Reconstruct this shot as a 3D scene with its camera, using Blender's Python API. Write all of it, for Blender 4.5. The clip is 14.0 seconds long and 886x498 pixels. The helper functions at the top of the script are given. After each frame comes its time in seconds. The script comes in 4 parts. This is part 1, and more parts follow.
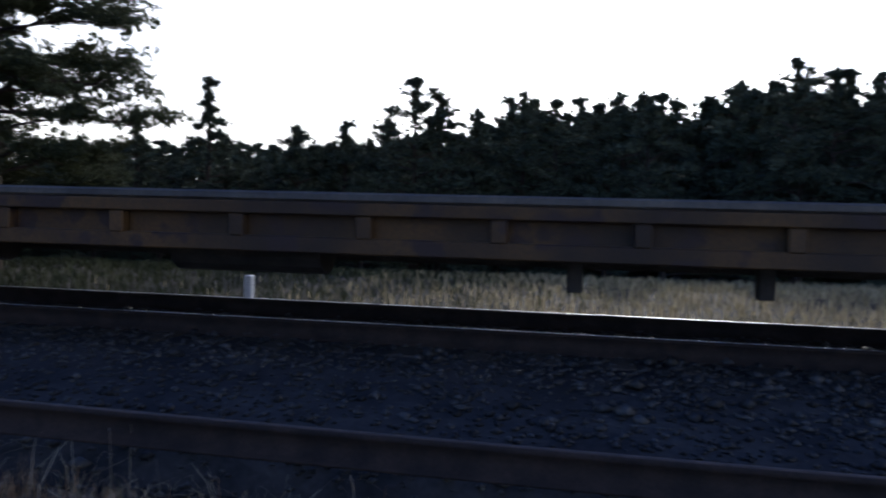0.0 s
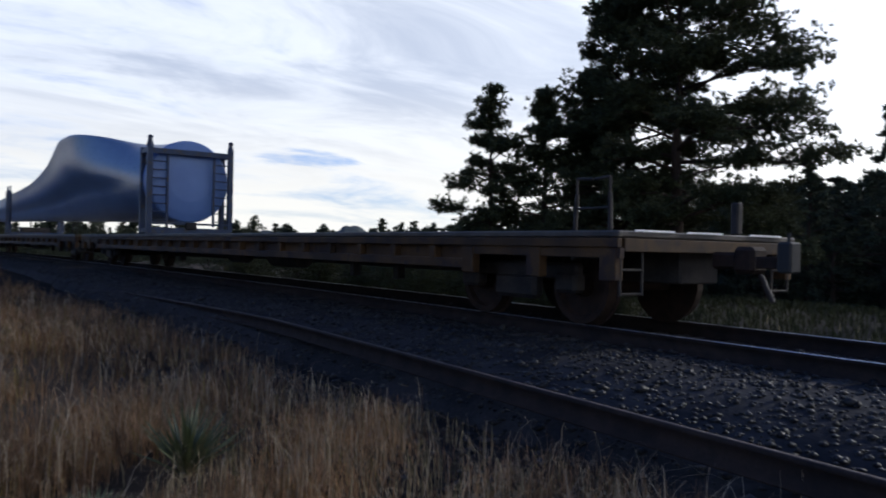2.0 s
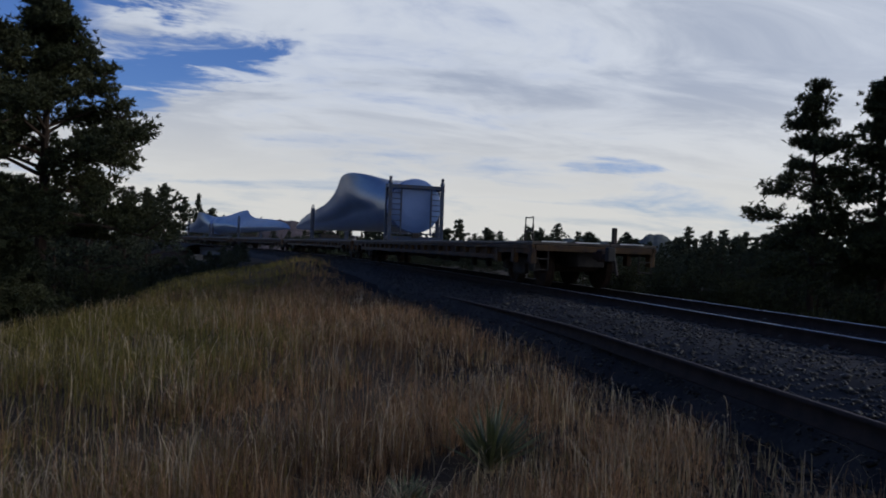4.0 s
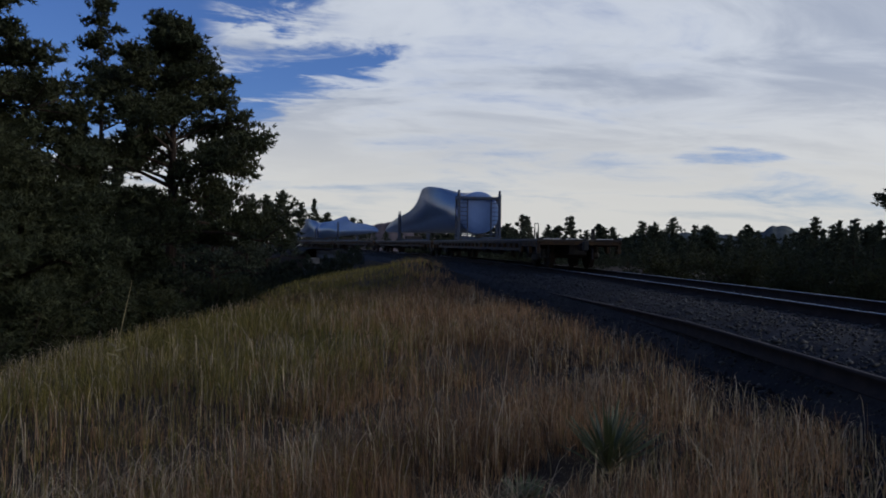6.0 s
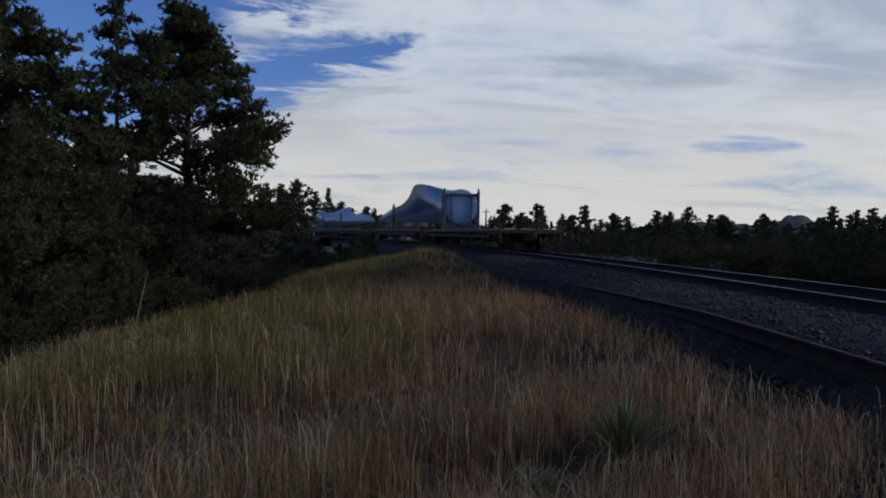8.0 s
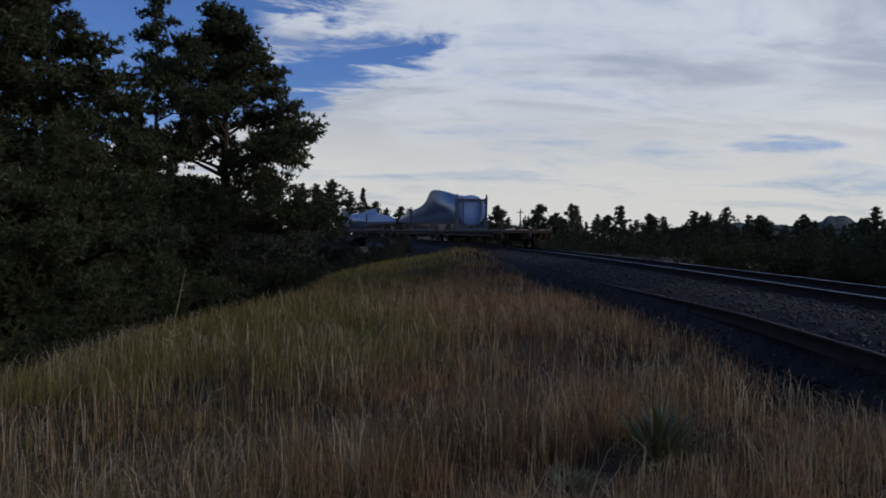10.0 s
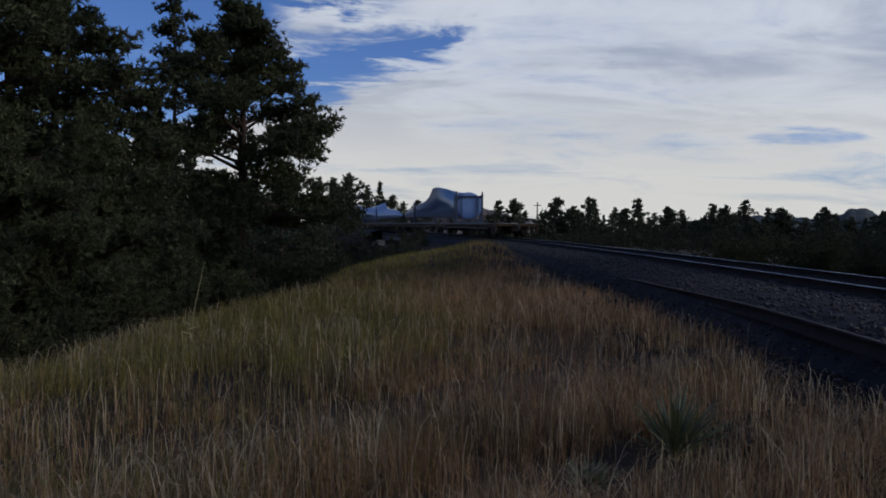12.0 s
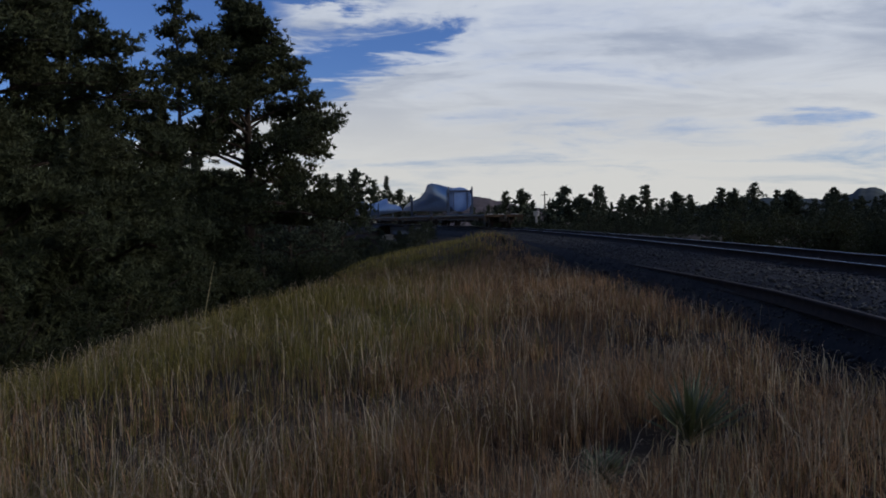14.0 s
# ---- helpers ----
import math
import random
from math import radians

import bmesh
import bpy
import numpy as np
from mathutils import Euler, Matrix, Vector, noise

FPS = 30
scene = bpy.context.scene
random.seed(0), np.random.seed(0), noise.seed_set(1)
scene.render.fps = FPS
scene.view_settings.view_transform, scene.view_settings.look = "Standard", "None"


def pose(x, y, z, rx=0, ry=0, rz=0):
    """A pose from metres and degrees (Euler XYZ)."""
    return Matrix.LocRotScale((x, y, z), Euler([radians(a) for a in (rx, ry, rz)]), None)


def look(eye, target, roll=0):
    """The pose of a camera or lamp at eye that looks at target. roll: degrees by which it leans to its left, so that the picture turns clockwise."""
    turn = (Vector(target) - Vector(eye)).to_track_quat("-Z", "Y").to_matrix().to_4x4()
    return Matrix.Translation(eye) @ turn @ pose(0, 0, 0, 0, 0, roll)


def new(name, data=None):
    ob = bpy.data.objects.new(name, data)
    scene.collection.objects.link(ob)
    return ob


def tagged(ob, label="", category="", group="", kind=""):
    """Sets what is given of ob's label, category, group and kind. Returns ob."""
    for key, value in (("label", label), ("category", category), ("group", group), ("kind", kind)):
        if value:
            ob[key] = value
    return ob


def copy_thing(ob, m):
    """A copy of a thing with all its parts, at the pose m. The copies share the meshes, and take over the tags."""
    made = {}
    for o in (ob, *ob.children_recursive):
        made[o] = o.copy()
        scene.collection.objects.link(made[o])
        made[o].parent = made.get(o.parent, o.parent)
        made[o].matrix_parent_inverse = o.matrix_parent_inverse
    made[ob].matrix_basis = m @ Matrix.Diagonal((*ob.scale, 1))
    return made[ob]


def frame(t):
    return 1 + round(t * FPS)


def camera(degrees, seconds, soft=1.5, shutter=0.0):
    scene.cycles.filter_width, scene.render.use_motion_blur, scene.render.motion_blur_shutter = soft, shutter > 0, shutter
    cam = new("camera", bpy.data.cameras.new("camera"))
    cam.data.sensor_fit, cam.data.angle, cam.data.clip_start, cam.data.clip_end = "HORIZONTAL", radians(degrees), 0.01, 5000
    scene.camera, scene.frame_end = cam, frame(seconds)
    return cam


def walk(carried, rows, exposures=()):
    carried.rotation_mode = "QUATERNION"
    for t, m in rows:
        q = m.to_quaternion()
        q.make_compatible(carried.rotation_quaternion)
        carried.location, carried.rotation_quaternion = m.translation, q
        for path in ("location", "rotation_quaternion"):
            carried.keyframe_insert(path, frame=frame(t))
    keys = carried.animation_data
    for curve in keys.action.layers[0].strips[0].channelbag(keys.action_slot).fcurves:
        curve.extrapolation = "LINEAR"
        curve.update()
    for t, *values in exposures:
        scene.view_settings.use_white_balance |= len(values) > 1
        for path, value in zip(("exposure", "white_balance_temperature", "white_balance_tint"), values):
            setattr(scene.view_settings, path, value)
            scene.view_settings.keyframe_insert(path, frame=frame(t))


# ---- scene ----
EYE = 0.84
cam = camera(58.2, 14.0, soft=1.8, shutter=0.25)
TURNS = [
    (0.0, 12.79, -1.79, -1.63), (0.5, 26.76, -1.45, -1.07), (1.0, 39.32, -0.58, 0.03), (1.5, 50.08, -0.68, 0.29),
    (2.0, 58.61, -0.08, -1.24), (2.5, 66.54, 0.67, -1.44), (3.0, 71.87, 0.11, -1.44), (3.5, 76.88, -0.13, -2.01),
    (4.0, 80.12, -0.13, -2.11), (4.2, 81.32, -0.43, -2.12), (6.3, 88.36, -0.45, -0.56), (6.5, 88.39, -0.62, -0.54),
    (7.0, 88.39, -1.11, -0.59), (7.5, 88.74, -1.34, -0.46), (8.0, 89.06, -1.19, -0.74), (10.5, 91.94, -1.40, -0.84),
    (11.0, 92.17, -1.55, -0.88), (11.5, 92.32, -1.56, -0.96), (12.0, 92.71, -1.71, -0.80), (12.5, 92.79, -1.84, -0.53),
    (13.0, 92.74, -2.01, -0.39), (13.5, 93.02, -2.04, 0.14), (14.0, 93.33, -2.24, 1.03),
]
EXPOSURE = [(t, e, 6000, 10) for t, e in ((0.0, 1.3), (1.0, 0.85), (1.5, 0.8), (2.0, 0.65), (2.5, 0.1), (3.0, -0.6), (3.5, -0.68), (4.0, 0.05), (4.2, 0.05), (6.3, 0.0), (14.0, 0.0))]
walk(cam, [(t, pose(0, 0, EYE, 90 + pitch, 0, yaw) @ pose(0, 0, 0, 0, 0, -roll)) for t, yaw, pitch, roll in TURNS], EXPOSURE)

# ---- world and sun ----
SUN_AZ, SUN_EL = -3.3, 21.0   # degrees: azimuth to the left of +y
sun_dir = Vector((-math.sin(radians(SUN_AZ)) * math.cos(radians(SUN_EL)), math.cos(radians(SUN_AZ)) * math.cos(radians(SUN_EL)), math.sin(radians(SUN_EL))))


def make_world():
    w = bpy.data.worlds.new("sky")
    scene.world = w
    w.use_nodes = True
    nt = w.node_tree
    nt.nodes.clear()
    N, L = nt.nodes.new, nt.links.new

    def math_node(op, a, b=None, c=None, clamp=False):
        n = N("ShaderNodeMath")
        n.operation, n.use_clamp = op, clamp
        for i, v in enumerate((a, b, c)):
            if v is None:
                continue
            if isinstance(v, (int, float)):
                n.inputs[i].default_value = v
            else:
                L(v, n.inputs[i])
        return n.outputs[0]

    def smooth(v, lo, hi, a=0.0, b=1.0):
        n = N("ShaderNodeMapRange")
        n.interpolation_type = "SMOOTHSTEP"
        L(v, n.inputs[0])
        for i, q in enumerate((lo, hi, a, b)):
            n.inputs[i + 1].default_value = q
        return n.outputs[0]

    def mixed(fac, a, b):
        n = N("ShaderNodeMix")
        n.data_type = "RGBA"
        L(fac, n.inputs[0])
        for i, v in ((6, a), (7, b)):
            if isinstance(v, tuple):
                n.inputs[i].default_value = (*v, 1)
            else:
                L(v, n.inputs[i])
        return n.outputs[2]

    def noise_node(vec, scale, detail, rough, distort=0.0):
        n = N("ShaderNodeTexNoise")
        n.inputs["Scale"].default_value, n.inputs["Detail"].default_value = scale, detail
        n.inputs["Roughness"].default_value, n.inputs["Distortion"].default_value = rough, distort
        L(vec, n.inputs["Vector"])
        return n.outputs[0]

    sky = N("ShaderNodeTexSky")
    sky.sky_type, sky.sun_disc = "NISHITA", False
    sky.sun_elevation, sky.sun_rotation = radians(SUN_EL), radians(-SUN_AZ)
    sky.air_density, sky.dust_density, sky.ozone_density = 1.0, 0.2, 4.0
    co = N("ShaderNodeTexCoord").outputs["Generated"]
    sep = N("ShaderNodeSeparateXYZ")
    L(co, sep.inputs[0])
    x, y, z = sep.outputs
    up = math_node("MAXIMUM", z, 0.0)
    den = math_node("ADD", up, 0.15)
    flat = N("ShaderNodeCombineXYZ")
    L(math_node("DIVIDE", x, den), flat.inputs[0])
    L(math_node("DIVIDE", y, den), flat.inputs[1])
    turn = N("ShaderNodeMapping")
    turn.inputs["Location"].default_value = (1.3, 0.4, 0.0)
    turn.inputs["Rotation"].default_value = (0, 0, radians(24))
    turn.inputs["Scale"].default_value = (1.0, 0.60, 1.0)
    L(flat.outputs[0], turn.inputs[0])
    big = noise_node(turn.outputs[0], 0.55, 3, 0.5, 0.3)
    fine = noise_node(turn.outputs[0], 1.7, 8, 0.6, 0.6)
    wisp = noise_node(turn.outputs[0], 5.0, 7, 0.62, 0.9)
    cover = math_node("ADD", math_node("ADD", math_node("MULTIPLY", big, 0.40), math_node("MULTIPLY", fine, 0.46)), math_node("MULTIPLY", wisp, 0.14))
    # a blue break in the cloud, high in the west
    ragged = math_node("ADD", math_node("MULTIPLY", math_node("SUBTRACT", fine, 0.5), 0.15), math_node("MULTIPLY", math_node("SUBTRACT", wisp, 0.5), 0.11))
    floor_z = math_node("ADD", math_node("MULTIPLY", y, 0.28), 0.208)
    streak_z = math_node("ADD", math_node("MULTIPLY", y, 0.14), 0.2705)
    over = math_node("ADD", math_node("SUBTRACT", z, floor_z), ragged)
    under = math_node("ADD", math_node("SUBTRACT", streak_z, z), ragged)
    side = math_node("SUBTRACT", math_node("MULTIPLY", ragged, 0.8), y)
    wedge = math_node("MULTIPLY", math_node("MULTIPLY", smooth(over, -0.010, 0.030), smooth(under, -0.004, 0.040)), smooth(side, -0.02, 0.06))
    upper = math_node("MULTIPLY", smooth(under, 0.0, -0.04), smooth(side, 0.04, 0.16))
    left = math_node("MULTIPLY", smooth(over, -0.010, 0.030), smooth(side, 0.20, 0.27))
    gap = math_node("MULTIPLY", math_node("MAXIMUM", math_node("MAXIMUM", wedge, upper), left), 0.25)
    spot_d = math_node("ADD", math_node("POWER", math_node("DIVIDE", math_node("SUBTRACT", y, 0.367), 0.05), 2.0), math_node("POWER", math_node("DIVIDE", math_node("SUBTRACT", z, 0.106), 0.010), 2.0))
    gap = math_node("ADD", gap, smooth(math_node("ADD", spot_d, math_node("MULTIPLY", ragged, 30.0)), 2.2, -0.4, 0.0, 0.10))
    west = smooth(x, 0.2, -0.2)
    cover = math_node("SUBTRACT", cover, math_node("MULTIPLY", gap, west))
    low = smooth(z, 0.085, 0.03, 0.0, 0.085)
    cover = math_node("SUBTRACT", cover, math_node("MULTIPLY", low, smooth(y, 0.25, 0.55)))
    # clear blue overhead and in the north
    cover = math_node("SUBTRACT", cover, smooth(z, 0.34, 0.62, 0.0, 0.25))
    cover = math_node("SUBTRACT", cover, smooth(y, -0.42, -0.7, 0.0, 0.16))
    mask = smooth(cover, 0.27, 0.49)
    # thin cloud shines where it lies before the sun
    dot = N("ShaderNodeVectorMath")
    dot.operation = "DOT_PRODUCT"
    L(co, dot.inputs[0])
    dot.inputs[1].default_value = sun_dir
    d = math_node("MAXIMUM", dot.outputs["Value"], 0.0)
    glow = math_node("ADD", math_node("MULTIPLY", math_node("POWER", d, 5.0), 11.0), math_node("MULTIPLY", math_node("POWER", d, 60.0), 22.0))
    thick = smooth(fine, 0.40, 0.66)
    cloud = mixed(thick, (7.6, 7.8, 8.2), (4.6, 5.0, 5.9))
    warm = mixed(smooth(z, 0.22, 0.03), cloud, (8.3, 7.9, 7.1))
    add = N("ShaderNodeMix")
    add.data_type, add.blend_type = "RGBA", "ADD"
    add.inputs[0].default_value = 1.0
    L(warm, add.inputs[6])
    gl = N("ShaderNodeCombineXYZ")
    for i, k in enumerate((1.0, 0.96, 0.9)):
        L(math_node("MULTIPLY", glow, k), gl.inputs[i])
    L(gl.outputs[0], add.inputs[7])
    blue = N("ShaderNodeMix")
    blue.data_type, blue.blend_type = "RGBA", "MULTIPLY"
    blue.inputs[0].default_value = 1.0
    L(sky.outputs[0], blue.inputs[6])
    blue.inputs[7].default_value = (0.78, 0.85, 1.2, 1)
    final = mixed(mask, blue.outputs[2], add.outputs[2])
    bg = N("ShaderNodeBackground")
    bg.inputs["Strength"].default_value = 0.08
    L(final, bg.inputs[0])
    L(bg.outputs[0], N("ShaderNodeOutputWorld").inputs[0])


make_world()
sun = new("sun", bpy.data.lights.new("sun", "SUN"))
sun.data.energy, sun.data.angle, sun.data.color = 1.1, radians(3.0), (1.0, 0.93, 0.82)
sun.matrix_world = look(sun_dir * 50, (0, 0, 0))

# ---- materials ----
def material(name, c1, c2, scale=4.0, rough=0.8, metal=0.0, bump=0.3, fine=60.0, wear=None, island=False, objrand=False, stretch=(1, 1, 1), spread=0.25, trans=0.0, spec=0.5):
    m = bpy.data.materials.new(name)
    m.use_nodes = True
    nt = m.node_tree
    N, L = nt.nodes.new, nt.links.new
    b = nt.nodes["Principled BSDF"]
    b.inputs["Roughness"].default_value, b.inputs["Metallic"].default_value = rough, metal
    b.inputs["Specular IOR Level"].default_value = spec
    co = N("ShaderNodeTexCoord").outputs["Object"]
    mp = N("ShaderNodeMapping")
    mp.inputs["Scale"].default_value = stretch
    L(co, mp.inputs[0])

    def nz(s, d):
        n = N("ShaderNodeTexNoise")
        n.inputs["Scale"].default_value, n.inputs["Detail"].default_value = s, d
        L(mp.outputs[0], n.inputs["Vector"])
        return n.outputs[0]

    def mix(f, a, bb, kind="MIX"):
        n = N("ShaderNodeMix")
        n.data_type, n.blend_type = "RGBA", kind
        for i, v in ((0, f), (6, a), (7, bb)):
            if isinstance(v, tuple):
                n.inputs[i].default_value = (*v, 1)
            elif isinstance(v, (int, float)):
                n.inputs[i].default_value = v
            else:
                L(v, n.inputs[i])
        return n.outputs[2]

    def ramp(v, lo, hi, a=0.0, z=1.0):
        n = N("ShaderNodeMapRange")
        L(v, n.inputs[0])
        for i, q in enumerate((lo, hi, a, z)):
            n.inputs[i + 1].default_value = q
        return n.outputs[0]

    grain = nz(fine, 4)
    col = mix(ramp(nz(scale, 5), 0.35, 0.65), c1, c2)
    col = mix(0.6, col, mix(ramp(grain, 0.3, 0.7), (0.55, 0.55, 0.55), (1.35, 1.35, 1.35)), "MULTIPLY")
    if wear:
        col = mix(ramp(nz(scale * 2.3, 8), 0.54, 0.62), col, wear)
    rnd = None
    if island:
        rnd = N("ShaderNodeNewGeometry").outputs["Random Per Island"]
    elif objrand:
        rnd = N("ShaderNodeObjectInfo").outputs["Random"]
    if rnd:
        k = N("ShaderNodeCombineXYZ")
        v = ramp(rnd, 0, 1, 1 - spread, 1 + spread)
        for i in range(3):
            L(v, k.inputs[i])
        col = mix(1.0, col, k.outputs[0], "MULTIPLY")
    L(col, b.inputs["Base Color"])
    L(ramp(grain, 0.2, 0.8, max(0.04, rough - 0.12), min(1.0, rough + 0.12)), b.inputs["Roughness"])
    if bump:
        bp = N("ShaderNodeBump")
        bp.inputs["Strength"].default_value, bp.inputs["Distance"].default_value = bump, 0.01
        L(grain, bp.inputs["Height"])
        L(bp.outputs[0], b.inputs["Normal"])
    if trans:
        tr = N("ShaderNodeBsdfTranslucent")
        L(col, tr.inputs[0])
        ms = N("ShaderNodeMixShader")
        ms.inputs[0].default_value = trans
        L(b.outputs[0], ms.inputs[1])
        L(tr.outputs[0], ms.inputs[2])
        L(ms.outputs[0], nt.nodes["Material Output"].inputs[0])
    return m


M_GROUND = material("dry_soil", (0.028, 0.021, 0.015), (0.055, 0.041, 0.026), 0.8, 0.95, bump=0.6, fine=30, spec=0.1)
M_BALLAST = material("ballast", (0.022, 0.022, 0.024), (0.045, 0.043, 0.043), 2.0, 0.9, bump=0.9, fine=24, spec=0.1)
M_CINDER = material("cinders", (0.012, 0.012, 0.013), (0.024, 0.023, 0.023), 2.0, 0.95, bump=0.9, fine=24, spec=0.03)
M_STONE = material("crushed_stone", (0.014, 0.014, 0.015), (0.034, 0.033, 0.032), 3.0, 0.6, bump=0.4, fine=40, island=True, spread=0.9, spec=0.28)
M_RAIL = material("rail_steel", (0.018, 0.014, 0.013), (0.034, 0.024, 0.02), 6, 0.85, 0.0, 0.3, 50, spec=0.15)
M_HEAD = material("polished_steel", (0.72, 0.72, 0.74), (0.82, 0.82, 0.83), 3, 0.48, 1.0, 0.05, 80)
M_RUST = material("rusty_steel", (0.022, 0.015, 0.012), (0.040, 0.024, 0.017), 8, 0.8, 0.1, 0.5, 60, spec=0.2)
M_RUSTTOP = material("rust_worn_top", (0.035, 0.023, 0.018), (0.065, 0.042, 0.032), 8, 0.8, 0.0, 0.4, 60)
M_TIE = material("creosoted_timber", (0.045, 0.036, 0.03), (0.09, 0.075, 0.06), 5, 0.9, 0, 0.6, 30, objrand=True, stretch=(1, 6, 1), spec=0.15)
M_YELLOW = material("faded_yellow_paint", (0.090, 0.046, 0.015), (0.034, 0.020, 0.011), 1.6, 0.7, 0, 0.25, 40, wear=(0.035, 0.02, 0.015), spec=0.3)
M_FRAME_BLK = material("grimy_steel", (0.03, 0.028, 0.027), (0.06, 0.05, 0.045), 4, 0.7, 0.3, 0.3, 40, spec=0.25)
M_DECK = material("worn_deck", (0.045, 0.036, 0.03), (0.09, 0.072, 0.055), 3, 0.55, 0.1, 0.4, 30)
M_DKBLUE = material("dark_blue_paint", (0.02, 0.035, 0.075), (0.03, 0.05, 0.10), 3, 0.5, 0.2, 0.15, 50, wear=(0.05, 0.045, 0.05))
# pale gelcoat; blue skylight and the near side's shade are in its colour
M_BLADE = material("sky_tinted_gelcoat", (0.115, 0.165, 0.265), (0.15, 0.205, 0.31), 0.5, 0.34, 0, 0.04, 20)
M_COVER = material("blue_root_cover", (0.11, 0.19, 0.42), (0.15, 0.245, 0.49), 0.9, 0.38, 0, 0.04, 300)
M_BARK = material("pine_bark", (0.026, 0.019, 0.015), (0.055, 0.037, 0.027), 3, 0.95, 0, 0.9, 14, stretch=(1, 1, 0.3), spec=0.15)
M_NEEDLE = material("pine_needles", (0.038, 0.046, 0.022), (0.062, 0.066, 0.030), 0.7, 0.75, 0, 0, 8, island=True, spread=0.3, trans=0.12, spec=0.15)
# distance haze painted into the needles: paler and bluer than the near pines
M_HAZENEEDLE = material("hazy_woodland_needles", (0.042, 0.052, 0.034), (0.066, 0.072, 0.044), 0.4, 0.8, 0, 0, 5, island=True, spread=0.4, trans=0.1, spec=0.1)
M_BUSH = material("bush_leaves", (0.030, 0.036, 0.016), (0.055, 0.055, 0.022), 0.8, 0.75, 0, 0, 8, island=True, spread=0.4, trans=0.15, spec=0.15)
M_GRASS = material("straw_grass", (0.36, 0.212, 0.105), (0.13, 0.078, 0.040), 0.45, 0.7, 0, 0, 3, island=True, spread=0.75, trans=0.35, spec=0.25)
M_GREEN = material("green_grass", (0.145, 0.128, 0.030), (0.215, 0.165, 0.044), 0.5, 0.75, 0, 0, 3, island=True, spread=0.5, trans=0.35, spec=0.25)
M_PALE = material("pale_meadow_grass", (0.40, 0.31, 0.17), (0.24, 0.20, 0.11), 0.3, 0.85, 0, 0, 3, island=True, spread=0.5, trans=0.3, spec=0.25)
M_STEM = material("bleached_stems", (0.50, 0.40, 0.26), (0.30, 0.235, 0.15), 0.6, 0.8, 0, 0, 3, island=True, spread=0.6, trans=0.3, spec=0.25)
M_YUCCA = material("yucca_leaf", (0.080, 0.094, 0.036), (0.135, 0.145, 0.062), 2, 0.55, 0, 0, 20, objrand=True, spread=0.3, trans=0.15)
M_STALK = material("dry_stalk", (0.20, 0.17, 0.08), (0.30, 0.24, 0.12), 4, 0.85, 0, 0.2, 30)
M_CONCRETE = material("weathered_concrete", (0.28, 0.26, 0.23), (0.38, 0.35, 0.31), 1.2, 0.9, 0, 0.4, 20)
M_WOODPOLE = material("weathered_pole", (0.10, 0.08, 0.06), (0.16, 0.13, 0.10), 3, 0.9, 0, 0.4, 30)
M_HILL = material("far_hill", (0.05, 0.065, 0.07), (0.08, 0.09, 0.085), 0.01, 0.95, 0, 0, 0.05, spec=0.05)
M_RIDGE = material("far_ridge", (0.10, 0.080, 0.078), (0.13, 0.105, 0.10), 0.01, 0.95, 0, 0, 0.05, spec=0.05)
M_WHITE = material("white_paint", (0.62, 0.62, 0.60), (0.5, 0.5, 0.48), 3, 0.6, 0, 0.1, 40)
M_REDLIGHT = material("dark_plastic", (0.012, 0.012, 0.012), (0.024, 0.022, 0.021), 5, 0.7, 0, 0.1, 40)


# ---- building helpers ----
def thing(name, label, category, m=None, group="", kind=""):
    ob = new(name)
    ob.empty_display_size = 0.2
    if m is not None:
        ob.matrix_basis = m
    return tagged(ob, label, category, group, kind)


def part(name, bm, mat, parent=None, label=""):
    me = bpy.data.meshes.new(name)
    bm.normal_update()
    bm.to_mesh(me)
    bm.free()
    me.materials.append(mat)
    ob = new(name, me)
    ob.parent = parent
    return tagged(ob, label)


def fast(name, verts, faces, mat, parent=None, smooth_faces=False):
    """A mesh from arrays: verts (n, 3), faces (m, k) all of one size."""
    me = bpy.data.meshes.new(name)
    n, (m, k) = len(verts), faces.shape
    me.vertices.add(n)
    me.vertices.foreach_set("co", np.asarray(verts, np.float32).ravel())
    me.loops.add(m * k)
    me.loops.foreach_set("vertex_index", faces.astype(np.int32).ravel())
    me.polygons.add(m)
    me.polygons.foreach_set("loop_start", np.arange(0, m * k, k, dtype=np.int32))
    if smooth_faces:
        me.polygons.foreach_set("use_smooth", np.ones(m, bool))
    me.update(calc_edges=True)
    me.materials.append(mat)
    ob = new(name, me)
    ob.parent = parent
    return ob


def box(bm, x0, x1, y0, y1, z0, z1, bevel=0.0):
    r = bmesh.ops.create_cube(bm, size=1.0)
    for v in r["verts"]:
        v.co = Vector(((x0 + x1) / 2 + v.co.x * (x1 - x0), (y0 + y1) / 2 + v.co.y * (y1 - y0), (z0 + z1) / 2 + v.co.z * (z1 - z0)))
    if bevel:
        es = {e for v in r["verts"] for e in v.link_edges}
        bmesh.ops.bevel(bm, geom=list(es), offset=bevel, segments=1, affect="EDGES")
    return bm


def rod(bm, a, b, r0, r1=None, n=8):
    a, b = Vector(a), Vector(b)
    d = b - a
    m = Matrix.Translation((a + b) / 2) @ d.to_track_quat("Z", "Y").to_matrix().to_4x4()
    bmesh.ops.create_cone(bm, cap_ends=True, segments=n, radius1=r0, radius2=r0 if r1 is None else r1, depth=d.length, matrix=m)
    return bm


